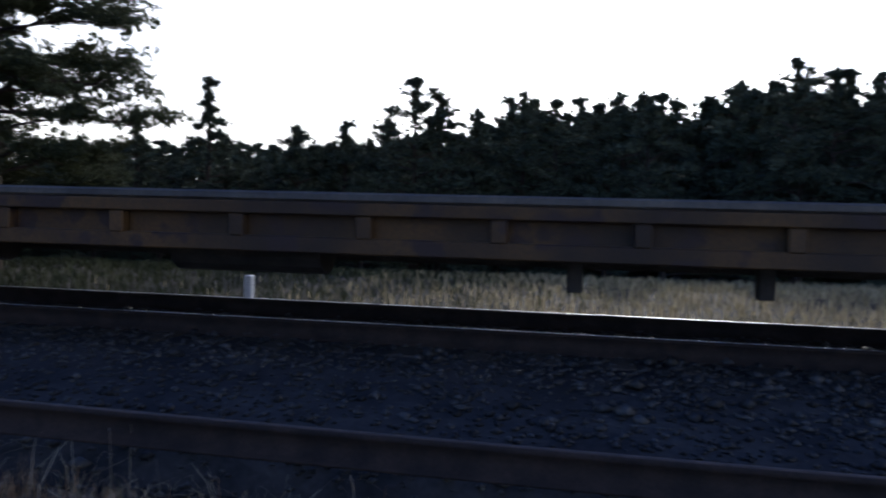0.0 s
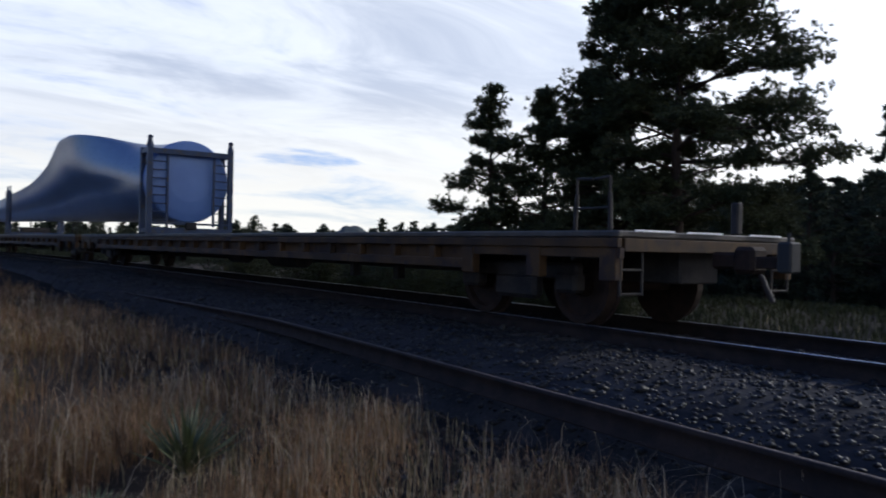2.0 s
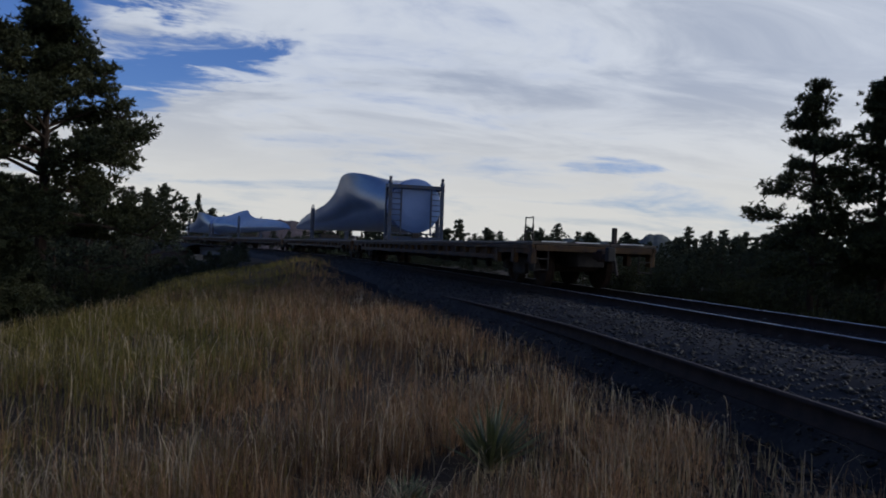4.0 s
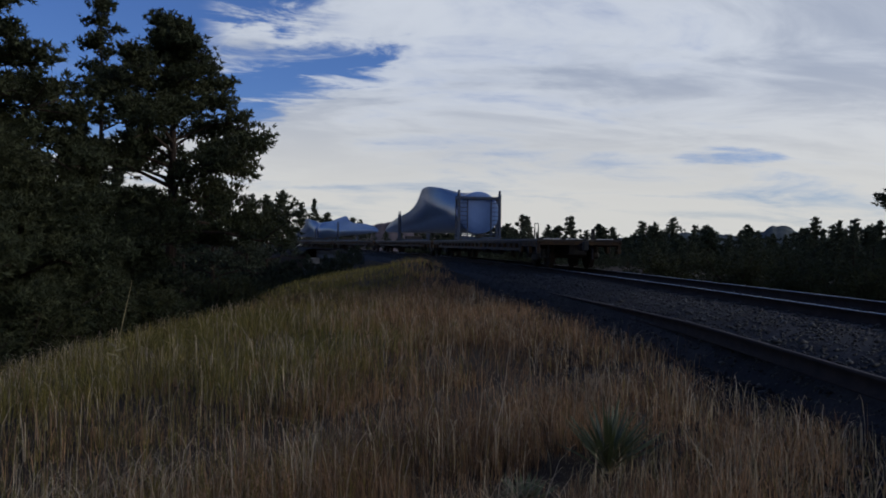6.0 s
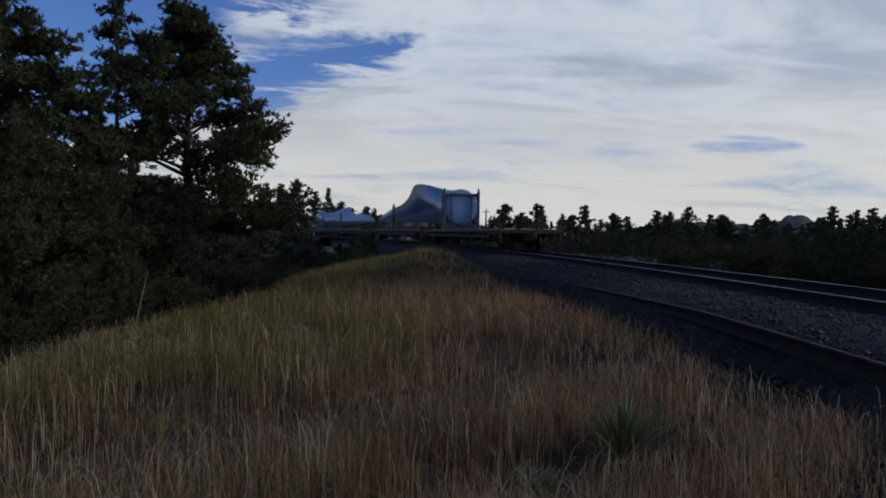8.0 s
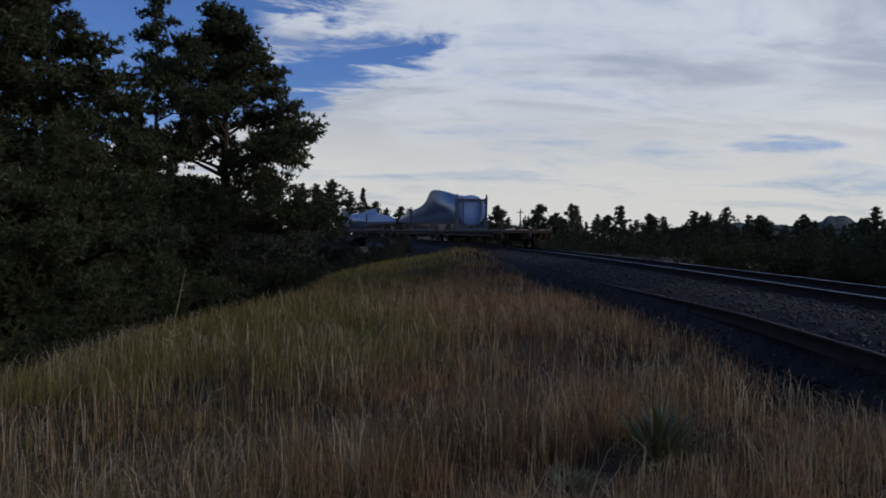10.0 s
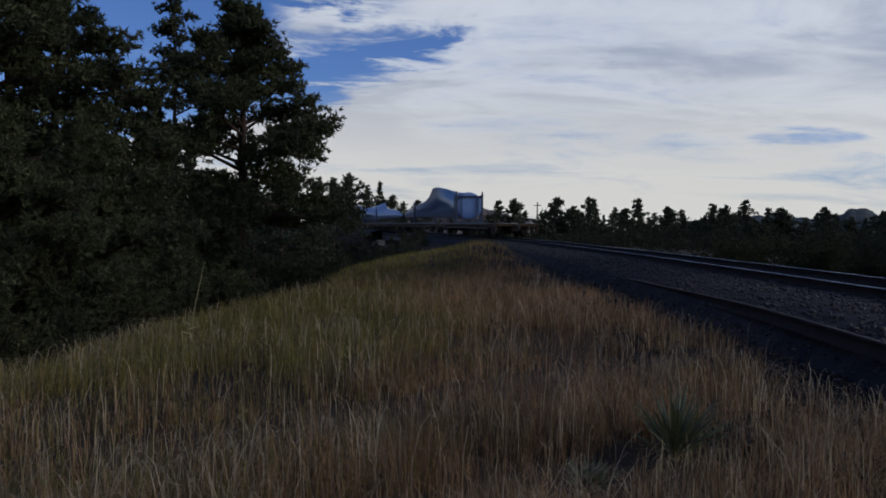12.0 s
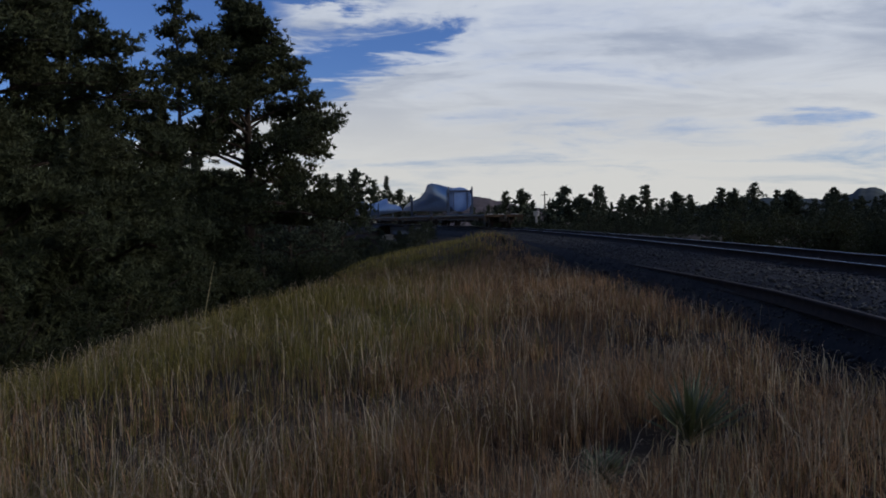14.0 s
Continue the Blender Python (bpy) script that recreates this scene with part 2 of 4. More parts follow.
def lathe(bm, o, axis, profile, n=32):
    """One closed round body: profile of (radius, along) turned about an axis through o."""
    o, ax = Vector(o), Vector(axis).normalized()
    u = ax.orthogonal().normalized()
    w = ax.cross(u)
    rings = []
    for r, d in profile:
        if r <= 0:
            rings.append([bm.verts.new(o + ax * d)])
        else:
            rings.append([bm.verts.new(o + ax * d + (u * math.cos(2 * math.pi * j / n) + w * math.sin(2 * math.pi * j / n)) * r) for j in range(n)])
    for a, b in zip(rings, rings[1:]):
        for j in range(n):
            k = (j + 1) % n
            q = [a[j % len(a)], a[k % len(a)], b[k % len(b)], b[j % len(b)]]
            bm.faces.new(list(dict.fromkeys(q)))
    bmesh.ops.recalc_face_normals(bm, faces=bm.faces)
    return bm


def B():
    return bmesh.new()


# ---- the line of the track ----
# arc length s runs the way the train goes; s = 0 abreast of the eye
STEP = 0.5
S_ALL = np.arange(-120, 420, STEP)


def bend(s):
    """Curvature at s: a left-hand easement, straight beyond it."""
    return np.where(s < 0, 0.00192, np.where(s < 85, 0.00192 + 1.97e-5 * s, 0.0))


def line(y0, head0, curve):
    i0 = int(np.argmin(np.abs(S_ALL)))
    k = curve(S_ALL)
    th = np.concatenate([[0], np.cumsum((k[1:] + k[:-1]) / 2 * STEP)])
    th = th - th[i0] + head0
    tx, ty = -np.cos(th), -np.sin(th)
    x = np.concatenate([[0], np.cumsum((tx[1:] + tx[:-1]) / 2 * STEP)])
    y = np.concatenate([[0], np.cumsum((ty[1:] + ty[:-1]) / 2 * STEP)])
    return x - x[i0], y - y[i0] + y0, th


TX, TY, TH = line(7.12, 0.0253, bend)


def at(s, l=0.0, xs=TX, ys=TY, ths=TH):
    """The place at arc length s, l metres to the far side of the centre line."""
    x, y, th = np.interp(s, S_ALL, xs), np.interp(s, S_ALL, ys), np.interp(s, S_ALL, ths)
    return x - l * np.sin(th), y + l * np.cos(th)


def track_coords(x, y):
    """(s, l) of places, by the nearest point of the centre line."""
    x, y = np.atleast_1d(np.asarray(x, float)), np.atleast_1d(np.asarray(y, float))
    s, l = np.empty_like(x), np.empty_like(x)
    cx, cy, cs, cth = TX[::2], TY[::2], S_ALL[::2], TH[::2]
    for a in range(0, len(x), 4000):
        q = slice(a, a + 4000)
        i = np.argmin((x[q, None] - cx) ** 2 + (y[q, None] - cy) ** 2, axis=1)
        dx, dy = x[q] - cx[i], y[q] - cy[i]
        l[q] = dx * -np.sin(cth[i]) + dy * np.cos(cth[i])
        s[q] = cs[i] - dx * np.cos(cth[i]) - dy * np.sin(cth[i])
    return s, l


def ease(v, a, b):
    t = np.clip((v - a) / (b - a), 0, 1)
    return t * t * (3 - 2 * t)


# the old rail runs beside the line and draws slowly closer to it
SX, SY = at(S_ALL, -3.36 + 0.5 * ease(S_ALL, -1, 14))
STH = np.unwrap(np.arctan2(-np.gradient(SY), -np.gradient(SX)))
BED = [(-3.35, -1.1), (-3.12, -0.62), (-2.85, -0.33), (-1.9, -0.19), (-1.3, -0.172), (1.3, -0.172), (1.9, -0.19), (3.3, -1.1)]


def wob(x, y, f, seed=0.0):
    return np.sin(x * f + 1.7 * seed) * np.cos(y * f * 0.83 + seed) + 0.5 * np.sin(x * f * 2.1 + y * f * 1.7 + seed * 3.1)


def ground_z(x, y, bed=True):
    x, y = np.atleast_1d(np.asarray(x, float)), np.atleast_1d(np.asarray(y, float))
    s, l = track_coords(x, y)
    z = -0.74 + 0.05 * wob(x, y, 0.55) + 0.03 * wob(x, y, 1.6, 2.0)
    # low bank beside the line, and a knoll farther on
    z += 0.12 * np.exp(-((s - 13) / 6) ** 2 - ((l + 6.0) / 3) ** 2)
    z += 0.78 * np.exp(-((s - 34) / 8) ** 2 - ((l + 5.1) / 1.7) ** 2)
    # falls into the draw behind the grass
    edge = 10.6 - 0.10 * np.clip(s, 0, 30) - 3.8 * ease(s, 36, 58)
    z -= 4.6 * ease(-l, edge, edge + 14) * (1 + 0.1 * wob(x, y, 0.2))
    z -= 3.0 * ease(-l, 30, 120)
    # meadow and lower woods on the far side
    z -= 0.5 * ease(l, 3.5, 9) + 2.4 * ease(l, 18, 60) * ease(s, -60, 20) + 9.0 * ease(l, 60, 260) * ease(s, -20, 60)
    # the creek under the bridge
    z -= 5.0 * ease(s, 84, 92) * (1 - ease(s, 122, 134)) * (1 - 0.8 * ease(np.abs(l), 10, 60))
    if bed:
        top = -0.22
        bank = top - np.maximum(np.abs(l) - 1.9, 0) / 1.9
        on = (1 - ease(s, 86, 88) * (1 - ease(s, 124, 126)))
        z = np.where(on > 0.5, np.maximum(z, bank - 4.0 * (np.abs(l) > 9)), z)
    far = np.hypot(x, y)
    return z - 6.0 * ease(far, 300, 900)


# ---- ground, bed and rails ----
def build_ground():
    def axis(lo, hi, near, far_step):
        v = [0.0]
        while v[-1] < hi:
            v.append(v[-1] + max(near, abs(v[-1]) * far_step))
        w = [0.0]
        while w[-1] > lo:
            w.append(w[-1] - max(near, abs(w[-1]) * far_step))
        return np.array(sorted(set(w + v)))

    xs, ys = axis(-4500, 4500, 0.35, 0.035), axis(-4500, 4500, 0.35, 0.035)
    gx, gy = np.meshgrid(xs, ys, indexing="ij")
    z = ground_z(gx.ravel(), gy.ravel())
    n, m = len(xs), len(ys)
    i = np.arange(n * m).reshape(n, m)
    f = np.stack([i[:-1, :-1], i[1:, :-1], i[1:, 1:], i[:-1, 1:]], -1).reshape(-1, 4)
    ob = fast("ground", np.stack([gx.ravel(), gy.ravel(), z], 1), f, M_GROUND, smooth_faces=True)
    return tagged(ob, "dry brown soil falling to a wooded draw", "ground", kind="structure")


def sweep(name, profile, s0, s1, step, mat, parent, l0=0.0, xs=TX, ys=TY, ths=TH, z0=0.0, sink=0.0):
    """A profile of (across, up) drawn along the line; past s = 11 it may sink into the stones."""
    ss = np.arange(s0, s1 + step / 2, step)
    k = len(profile)
    v = np.empty((len(ss), k, 3))
    for j, (a, u) in enumerate(profile):
        v[:, j, 0], v[:, j, 1] = at(ss, l0 + a, xs, ys, ths)
        v[:, j, 2] = z0 + u - sink * np.maximum(ss - 11, 0)
    i = np.arange(len(ss) * k).reshape(len(ss), k)
    nx = np.roll(i, -1, axis=1)
    f = np.stack([i[:-1], nx[:-1], nx[1:], i[1:]], -1).reshape(-1, 4)
    return fast(name, v.reshape(-1, 3), f, mat, parent)


RAIL = [(-0.07, -0.17), (-0.07, -0.155), (-0.012, -0.14), (-0.012, -0.04), (-0.035, -0.03), (-0.030, -0.003), (0.030, -0.003), (0.035, -0.03), (0.012, -0.04), (0.012, -0.14), (0.07, -0.155), (0.07, -0.17)]
HEAD = [(-0.014, -0.009), (-0.011, 0.0), (0.011, 0.0), (0.014, -0.009)]


def build_track():
    tr = thing("railway_track", "single main line of polished steel rails on dark timber ties", "railway track", kind="structure")
    for l in (-0.7535, 0.7535):
        r = sweep("rail", RAIL, -110, 300, 0.5, M_RAIL, tr, l)
        sweep("running_surface", HEAD, -110, 300, 0.5, M_HEAD, r, l)
    sweep("ballast_bed", BED, -110, 87, 1.0, M_BALLAST, tr)
    sweep("ballast_bed", BED, 125, 300, 1.0, M_BALLAST, tr)
    bm = box(B(), -0.11, 0.11, -1.3, 1.3, -0.34, -0.165, 0.01)
    me = bpy.data.meshes.new("tie")
    bm.to_mesh(me)
    bm.free()
    me.materials.append(M_TIE)
    rng = random.Random(3)
    for i in range(170):
        s = -14 + i * 0.54
        x, y = at(s)
        o = new("tie", me)
        o.parent = tr
        o.matrix_basis = pose(x, y, rng.uniform(-0.006, 0.006), 0, 0, math.degrees(np.interp(s, S_ALL, TH)) + rng.uniform(-1, 1))
    # old rail left lying beside the line, its foot sunk in the stones
    old = thing("old_rail", "rusty disused rail lying in gravel beside the line", "rail", kind="structure")
    sweep("rail_body", RAIL, -9, 22, 0.4, M_RAIL, old, 0.0, SX, SY, STH, -0.21, 0.016)
    sweep("rail_top", [(-0.024, -0.008), (-0.018, 0.0), (0.018, 0.0), (0.024, -0.008)], -9, 22, 0.4, M_RUSTTOP, old, 0.0, SX, SY, STH, -0.209, 0.016)


def build_shoulder():
    """Dark cinders from the foot of the bed to the grass."""
    ss, ll = np.arange(-30, 60, 0.3), np.linspace(-5.1, -2.5, 14)
    gs, gl = np.meshgrid(ss, ll, indexing="ij")
    gl = gl + np.where(gl < -4.9, 0.35 * wob(gs, gl, 0.9, 3.0), 0)
    x, y = at(gs.ravel(), gl.ravel())
    lift = np.where(np.isclose(gl.ravel(), gl.reshape(gs.shape)[:, :1].repeat(14, 1).ravel()), -0.03, 0.04)
    z = ground_z(x, y) + lift
    i = np.arange(gs.size).reshape(gs.shape)
    f = np.stack([i[:-1, :-1], i[:-1, 1:], i[1:, 1:], i[1:, :-1]], -1).reshape(-1, 4)
    tagged(fast("shoulder", np.stack([x, y, z], 1), f, M_CINDER, None, True), "dark cinder shoulder between the line and the grass", "shoulder", kind="structure")


def build_stones():
    """Loose crushed stone between the line and the grass."""
    rng = np.random.default_rng(5)
    base = np.array([(0, 0, 1), (1, 0, 0.2), (0.3, 0.95, 0.1), (-0.8, 0.6, 0.25), (-0.8, -0.6, 0.1), (0.3, -0.95, 0.3), (0.2, 0.1, -0.9)], float)
    tri = np.array([(0, 1, 2), (0, 2, 3), (0, 3, 4), (0, 4, 5), (0, 5, 1), (6, 2, 1), (6, 3, 2), (6, 4, 3), (6, 5, 4), (6, 1, 5)])

    def lay(name, n, s0, s1, l0, l1, size, label):
        s = s0 + (s1 - s0) * rng.random(n) ** 1.4
        l = rng.uniform(l0, l1, n)
        x, y = at(s, l)
        bed = np.interp(l, [q[0] for q in BED], [q[1] for q in BED])
        z = np.maximum(ground_z(x, y) + np.where((l < -2.5) & (l > -5.2), 0.04, 0.0), bed)
        r = size * np.exp(rng.normal(0, 0.38, n))
        v = base[None] * (1 + rng.normal(0, 0.22, (n, 7, 3))) * r[:, None, None]
        v[..., 2] *= 0.75
        a = rng.uniform(0, 6.28, n)
        c, q = np.cos(a)[:, None], np.sin(a)[:, None]
        vx, vy = v[..., 0] * c - v[..., 1] * q, v[..., 0] * q + v[..., 1] * c
        v = np.stack([vx + x[:, None], vy + y[:, None], v[..., 2] + (z + 0.25 * r)[:, None]], -1)
        f = (tri[None] + 7 * np.arange(n)[:, None, None]).reshape(-1, 3)
        tagged(fast(name, v.reshape(-1, 3), f, M_STONE), label, "gravel", kind="stuff")

    lay("ballast_stones", 30000, -3, 28, -3.05, 1.7, 0.019, "loose grey crushed stone heaped along the track")
    lay("ballast_stones", 7000, 24, 80, -2.9, -0.9, 0.022, "grey crushed stone along the bend of the track")
    lay("shoulder_gravel", 9000, -5, 24, -5.4, -3.0, 0.020, "dark scattered gravel at the edge of the grass")


build_ground()
build_track()
build_shoulder()
build_stones()


# ---- bridge ----
def build_bridge():
    br = thing("railway_bridge", "dark steel girder bridge on timber trestle bents over a draw", "bridge", kind="structure")
    for l in (-1.05, 1.05):
        sweep("girder", [(-0.14, -1.55), (-0.14, -1.5), (-0.02, -1.5), (-0.02, -0.45), (-0.14, -0.45), (-0.14, -0.38), (0.14, -0.38), (0.14, -0.45), (0.02, -0.45), (0.02, -1.5), (0.14, -1.5), (0.14, -1.55)], 86.5, 125.5, 1.0, M_FRAME_BLK, br, l)
    for s in (87.0, 125.0):
        x, y = at(s)
        m = Matrix.Translation((x, y, 0)) @ Matrix.Rotation(float(np.interp(s, S_ALL, TH)), 4, "Z")
        part("abutment", box(B(), -0.6, 0.6, -2.6, 2.6, -5.0, -1.56, 0.03), M_CONCRETE, br, "pale weathered concrete abutment").matrix_basis = m
    x, y = at(83.2, -3.5)
    m = Matrix.Translation((x, y, 0)) @ Matrix.Rotation(float(np.interp(83.2, S_ALL, TH)), 4, "Z")
    part("wing_wall", box(B(), -3.4, 3.4, -0.2, 0.2, -5.0, -0.95, 0.03), M_CONCRETE, br, "pale weathered concrete wing wall").matrix_basis = m
    for s in (96.5, 106.0, 115.5):
        x, y = at(s)
        m = Matrix.Translation((x, y, 0)) @ Matrix.Rotation(float(np.interp(s, S_ALL, TH)), 4, "Z")
        part("bent_cap", box(B(), -0.2, 0.2, -2.0, 2.0, -1.95, -1.56, 0.02), M_TIE, br).matrix_basis = m
        for q in (-1.6, -0.55, 0.55, 1.6):
            part("pile", rod(B(), (0, q * 1.25, -8.0), (0, q, -1.95), 0.17, n=8), M_TIE, br).matrix_basis = m
        part("sway_brace", rod(B(), (0.2, -2.0, -5.4), (0.2, 1.7, -2.2), 0.07, n=6), M_TIE, br).matrix_basis = m
    # two white posts at the bridge end
    for s, l in ((79.0, -3.7), (85.5, -3.7)):
        x, y = at(s, l)
        z = float(ground_z(x, y)[0])
        p = thing("marker_post", "short white marker post beside the bridge end", "post", pose(float(x), float(y), z), "marker posts")
        part("post", box(B(), -0.06, 0.06, -0.06, 0.06, -0.2, 0.95, 0.01), M_WHITE, p)


build_bridge()


def line_post():
    """A short white post on the far side of the line."""
    x, y = -4.76, 9.58
    z = float(ground_z(x, y)[0])
    p = thing("marker_post", "short white marker post on the far edge of the ballast", "post", pose(x, y, z), "marker posts")
    part("post", box(B(), -0.05, 0.05, -0.05, 0.05, -0.2, 0.10 - z, 0.012), M_WHITE, p)


line_post()


# ---- train ----
DECK = 1.05


def bogie(parent, x):
    bg = new("bogie")
    bg.parent = parent
    bg.matrix_basis = pose(x, 0, 0)
    bm = B()
    for sy in (-1, 1):
        box(bm, -1.05, 1.05, sy * 0.98 - 0.07, sy * 0.98 + 0.07, 0.52, 0.70, 0.03)
        box(bm, -0.38, 0.38, sy * 0.98 - 0.09, sy * 0.98 + 0.09, 0.26, 0.56, 0.05)
        for ax in (-0.89, 0.89):
            box(bm, ax - 0.17, ax + 0.17, sy * 0.98 - 0.1, sy * 0.98 + 0.1, 0.36, 0.60, 0.04)
    box(bm, -0.2, 0.2, -0.95, 0.95, 0.48, 0.74, 0.03)
    part("side_frames", bm, M_FRAME_BLK, bg)
    for ax in (-0.89, 0.89):
        for sy in (-1, 1):
            part("wheel", lathe(B(), (ax, sy * 0.66, 0.45), (0, sy, 0), [(0, 0.0), (0.485, 0.0), (0.485, 0.03), (0.455, 0.04), (0.445, 0.16), (0.37, 0.16), (0.34, 0.10), (0.13, 0.08), (0.12, 0.18), (0, 0.18)], 28), M_RUST, bg)
        part("axle", rod(B(), (ax, -0.66, 0.45), (ax, 0.66, 0.45), 0.08, n=10), M_RUST, bg)
    return bg


def flatcar(x0, x1, label, last=False):
    """A long flat wagon; local x runs forward from the car's middle."""
    car = thing("flat_wagon", label, "flat wagon", group="wagons of the train")
    mid = (x0 + x1) / 2
    a, b = x0 - mid, x1 - mid
    part("deck", box(B(), a, b, -1.52, 1.52, DECK - 0.07, DECK, 0.015), M_DECK, car)
    for sy in (-1, 1):
        bm = B()
        box(bm, a, b, sy * 1.50 - 0.035, sy * 1.50 + 0.035, DECK - 0.17, DECK - 0.075, 0.008)
        box(bm, a + 2.6, b - 2.6, sy * 1.40 - 0.02, sy * 1.40 + 0.02, 0.72, DECK - 0.17)
        box(bm, a + 2.4, b - 2.4, sy * 1.45 - 0.07, sy * 1.45 + 0.07, 0.60, 0.72, 0.01)
        box(bm, a, a + 2.6, sy * 1.47 - 0.03, sy * 1.47 + 0.03, 0.78, DECK - 0.17)
        box(bm, b - 2.6, b, sy * 1.47 - 0.03, sy * 1.47 + 0.03, 0.78, DECK - 0.17)
        for xx in (a + 0.15, a + 1.25, a + 2.45, b - 2.45, b - 1.25, b - 0.15):
            box(bm, xx - 0.11, xx + 0.11, sy * 1.46 - 0.06, sy * 1.46 + 0.06, 0.55, DECK - 0.17, 0.01)
        part("side_sill", bm, M_YELLOW, car, "faded yellow steel side sill streaked with rust")
        n = int((b - a - 6) / 0.98)
        for i in range(n):
            xx = a + 3.2 + i * 0.98
            part("stake_pocket", box(B(), xx - 0.06, xx + 0.06, sy * 1.475 - 0.055, sy * 1.475 + 0.055, DECK - 0.34, DECK - 0.172, 0.012), M_YELLOW, car)
    part("centre_sill", box(B(), a + 0.2, b - 0.2, -0.33, 0.33, 0.50, DECK - 0.075, 0.02), M_FRAME_BLK, car)
    for i in range(int((b - a - 6) / 2.2)):
        xx = a + 3.4 + i * 2.2
        part("cross_bearer", box(B(), xx - 0.05, xx + 0.05, -1.38, 1.38, 0.74, DECK - 0.075), M_FRAME_BLK, car)
    for x in (a + 2.1, b - 2.1):
        bogie(car, x)
    for x, sg in ((a, -1), (b, 1)):
        bm = box(B(), min(x, x + sg * 0.5), max(x, x + sg * 0.5), -0.09, 0.09, 0.68, 0.86, 0.03)
        box(bm, x + sg * 0.42 - 0.12, x + sg * 0.42 + 0.12, -0.14, 0.14, 0.64, 0.92, 0.04)
        part("coupler", bm, M_RUST, car)
    # brake gear under the middle
    part("air_reservoir", rod(B(), (-4.2, 0.8, 0.62), (-2.9, 0.8, 0.62), 0.22, n=16), M_FRAME_BLK, car)
    part("brake_cylinder", rod(B(), (-1.2, 0.75, 0.58), (-0.4, 0.75, 0.58), 0.17, n=14), M_FRAME_BLK, car)
    part("brake_rod", rod(B(), (-0.4, 0.6, 0.5), (b - 3.0, 0.3, 0.45), 0.025, n=6), M_RUST, car)
    for xx in (-7.6, -6.2, 3.4, 5.0):
        part("hanger", box(B(), xx - 0.06, xx + 0.06, 0.7, 0.85, 0.34, 0.74, 0.01), M_FRAME_BLK, car)
    # end hand rail on the near rear corner
    for sy, xx in ((1, a + 0.1), (-1, b - 0.8)):
        bm = B()
        y = sy * 1.44
        for foot, head, mid in ((0.08, 0.10, 0.30), (0.60, 0.56, 0.33)):
            rod(bm, (xx + foot, y, 0.75), (xx + head, y, 1.43), 0.026, 0.022, n=8)
            rod(bm, (xx + head, y, 1.42), (xx + head, y, 1.59), 0.014, n=6)
            rod(bm, (xx + head, y, 1.59), (xx + mid, y, 1.575), 0.014, n=6)
        rod(bm, (xx + 0.08, y, 1.28), (xx + 0.60, y, 1.28), 0.012, n=6)
        rod(bm, (xx + 0.08, y, 0.78), (xx + 0.60, y, 0.78), 0.016, n=6)
        part("grab_rail", bm, M_FRAME_BLK, car)
    for x, sg in ((a, 1), (b, -1)):
        part("end_sill", box(B(), min(x, x + sg * 0.07), max(x, x + sg * 0.07), -1.43, 1.43, 0.84, DECK - 0.075, 0.008), M_YELLOW, car)
        for sy in (-1, 1):
            bm = B()
            for z in (0.42, 0.66):
                rod(bm, (x + sg * 0.05, sy * 1.12, z), (x + sg * 0.05, sy * 1.44, z), 0.014, n=6)
            for y in (1.12, 1.44):
                rod(bm, (x + sg * 0.05, sy * y, 0.40), (x + sg * 0.05, sy * y, 0.88), 0.016, n=6)
            part("corner_step", bm, M_FRAME_BLK, car)
    if last:
        part("brake_stand", box(B(), a + 0.05, a + 0.15, -0.56, -0.45, DECK, 1.42, 0.02), M_FRAME_BLK, car)
        part("brake_hose", rod(B(), (a - 0.25, -0.35, 0.72), (a - 0.5, -0.3, 0.34), 0.03, n=8), M_FRAME_BLK, car)
        for y in (-0.9, 0.2, 1.0):
            part("edge_plate", box(B(), a - 0.016, a - 0.002, y - 0.3, y + 0.3, DECK - 0.008, DECK + 0.012, 0.002), M_HEAD, car, "bright worn steel edge plate")
    return car


# first offset from the blade root, then the car's two ends (metres along the line)
CARS = [(-18.6, 7.0), (8.1, 33.7), (34.8, 60.4), (61.5, 87.1), (88.2, 113.8)]
cars = []
for i, (c0, c1) in enumerate(CARS):
    lab = "faded yellow flat wagon at the train's end, empty rear deck" if i == 0 else "faded yellow flat wagon carrying a wind turbine blade"
    cars.append(flatcar(c0, c1, lab, last=(i == 0)))

tail = thing("end_of_train_device", "dark marker box with a short mast on the last coupler", "rail device")
part("case", box(B(), -0.08, 0.08, -0.09, 0.09, 0.66, 0.97, 0.02), M_REDLIGHT, tail)
part("mast", rod(B(), (0, 0.0, 0.96), (0, 0.0, 1.06), 0.02, n=10), M_REDLIGHT, tail)
part("clamp", box(B(), 0.1, 0.34, -0.05, 0.05, 0.70, 0.82, 0.01), M_RUST, tail)


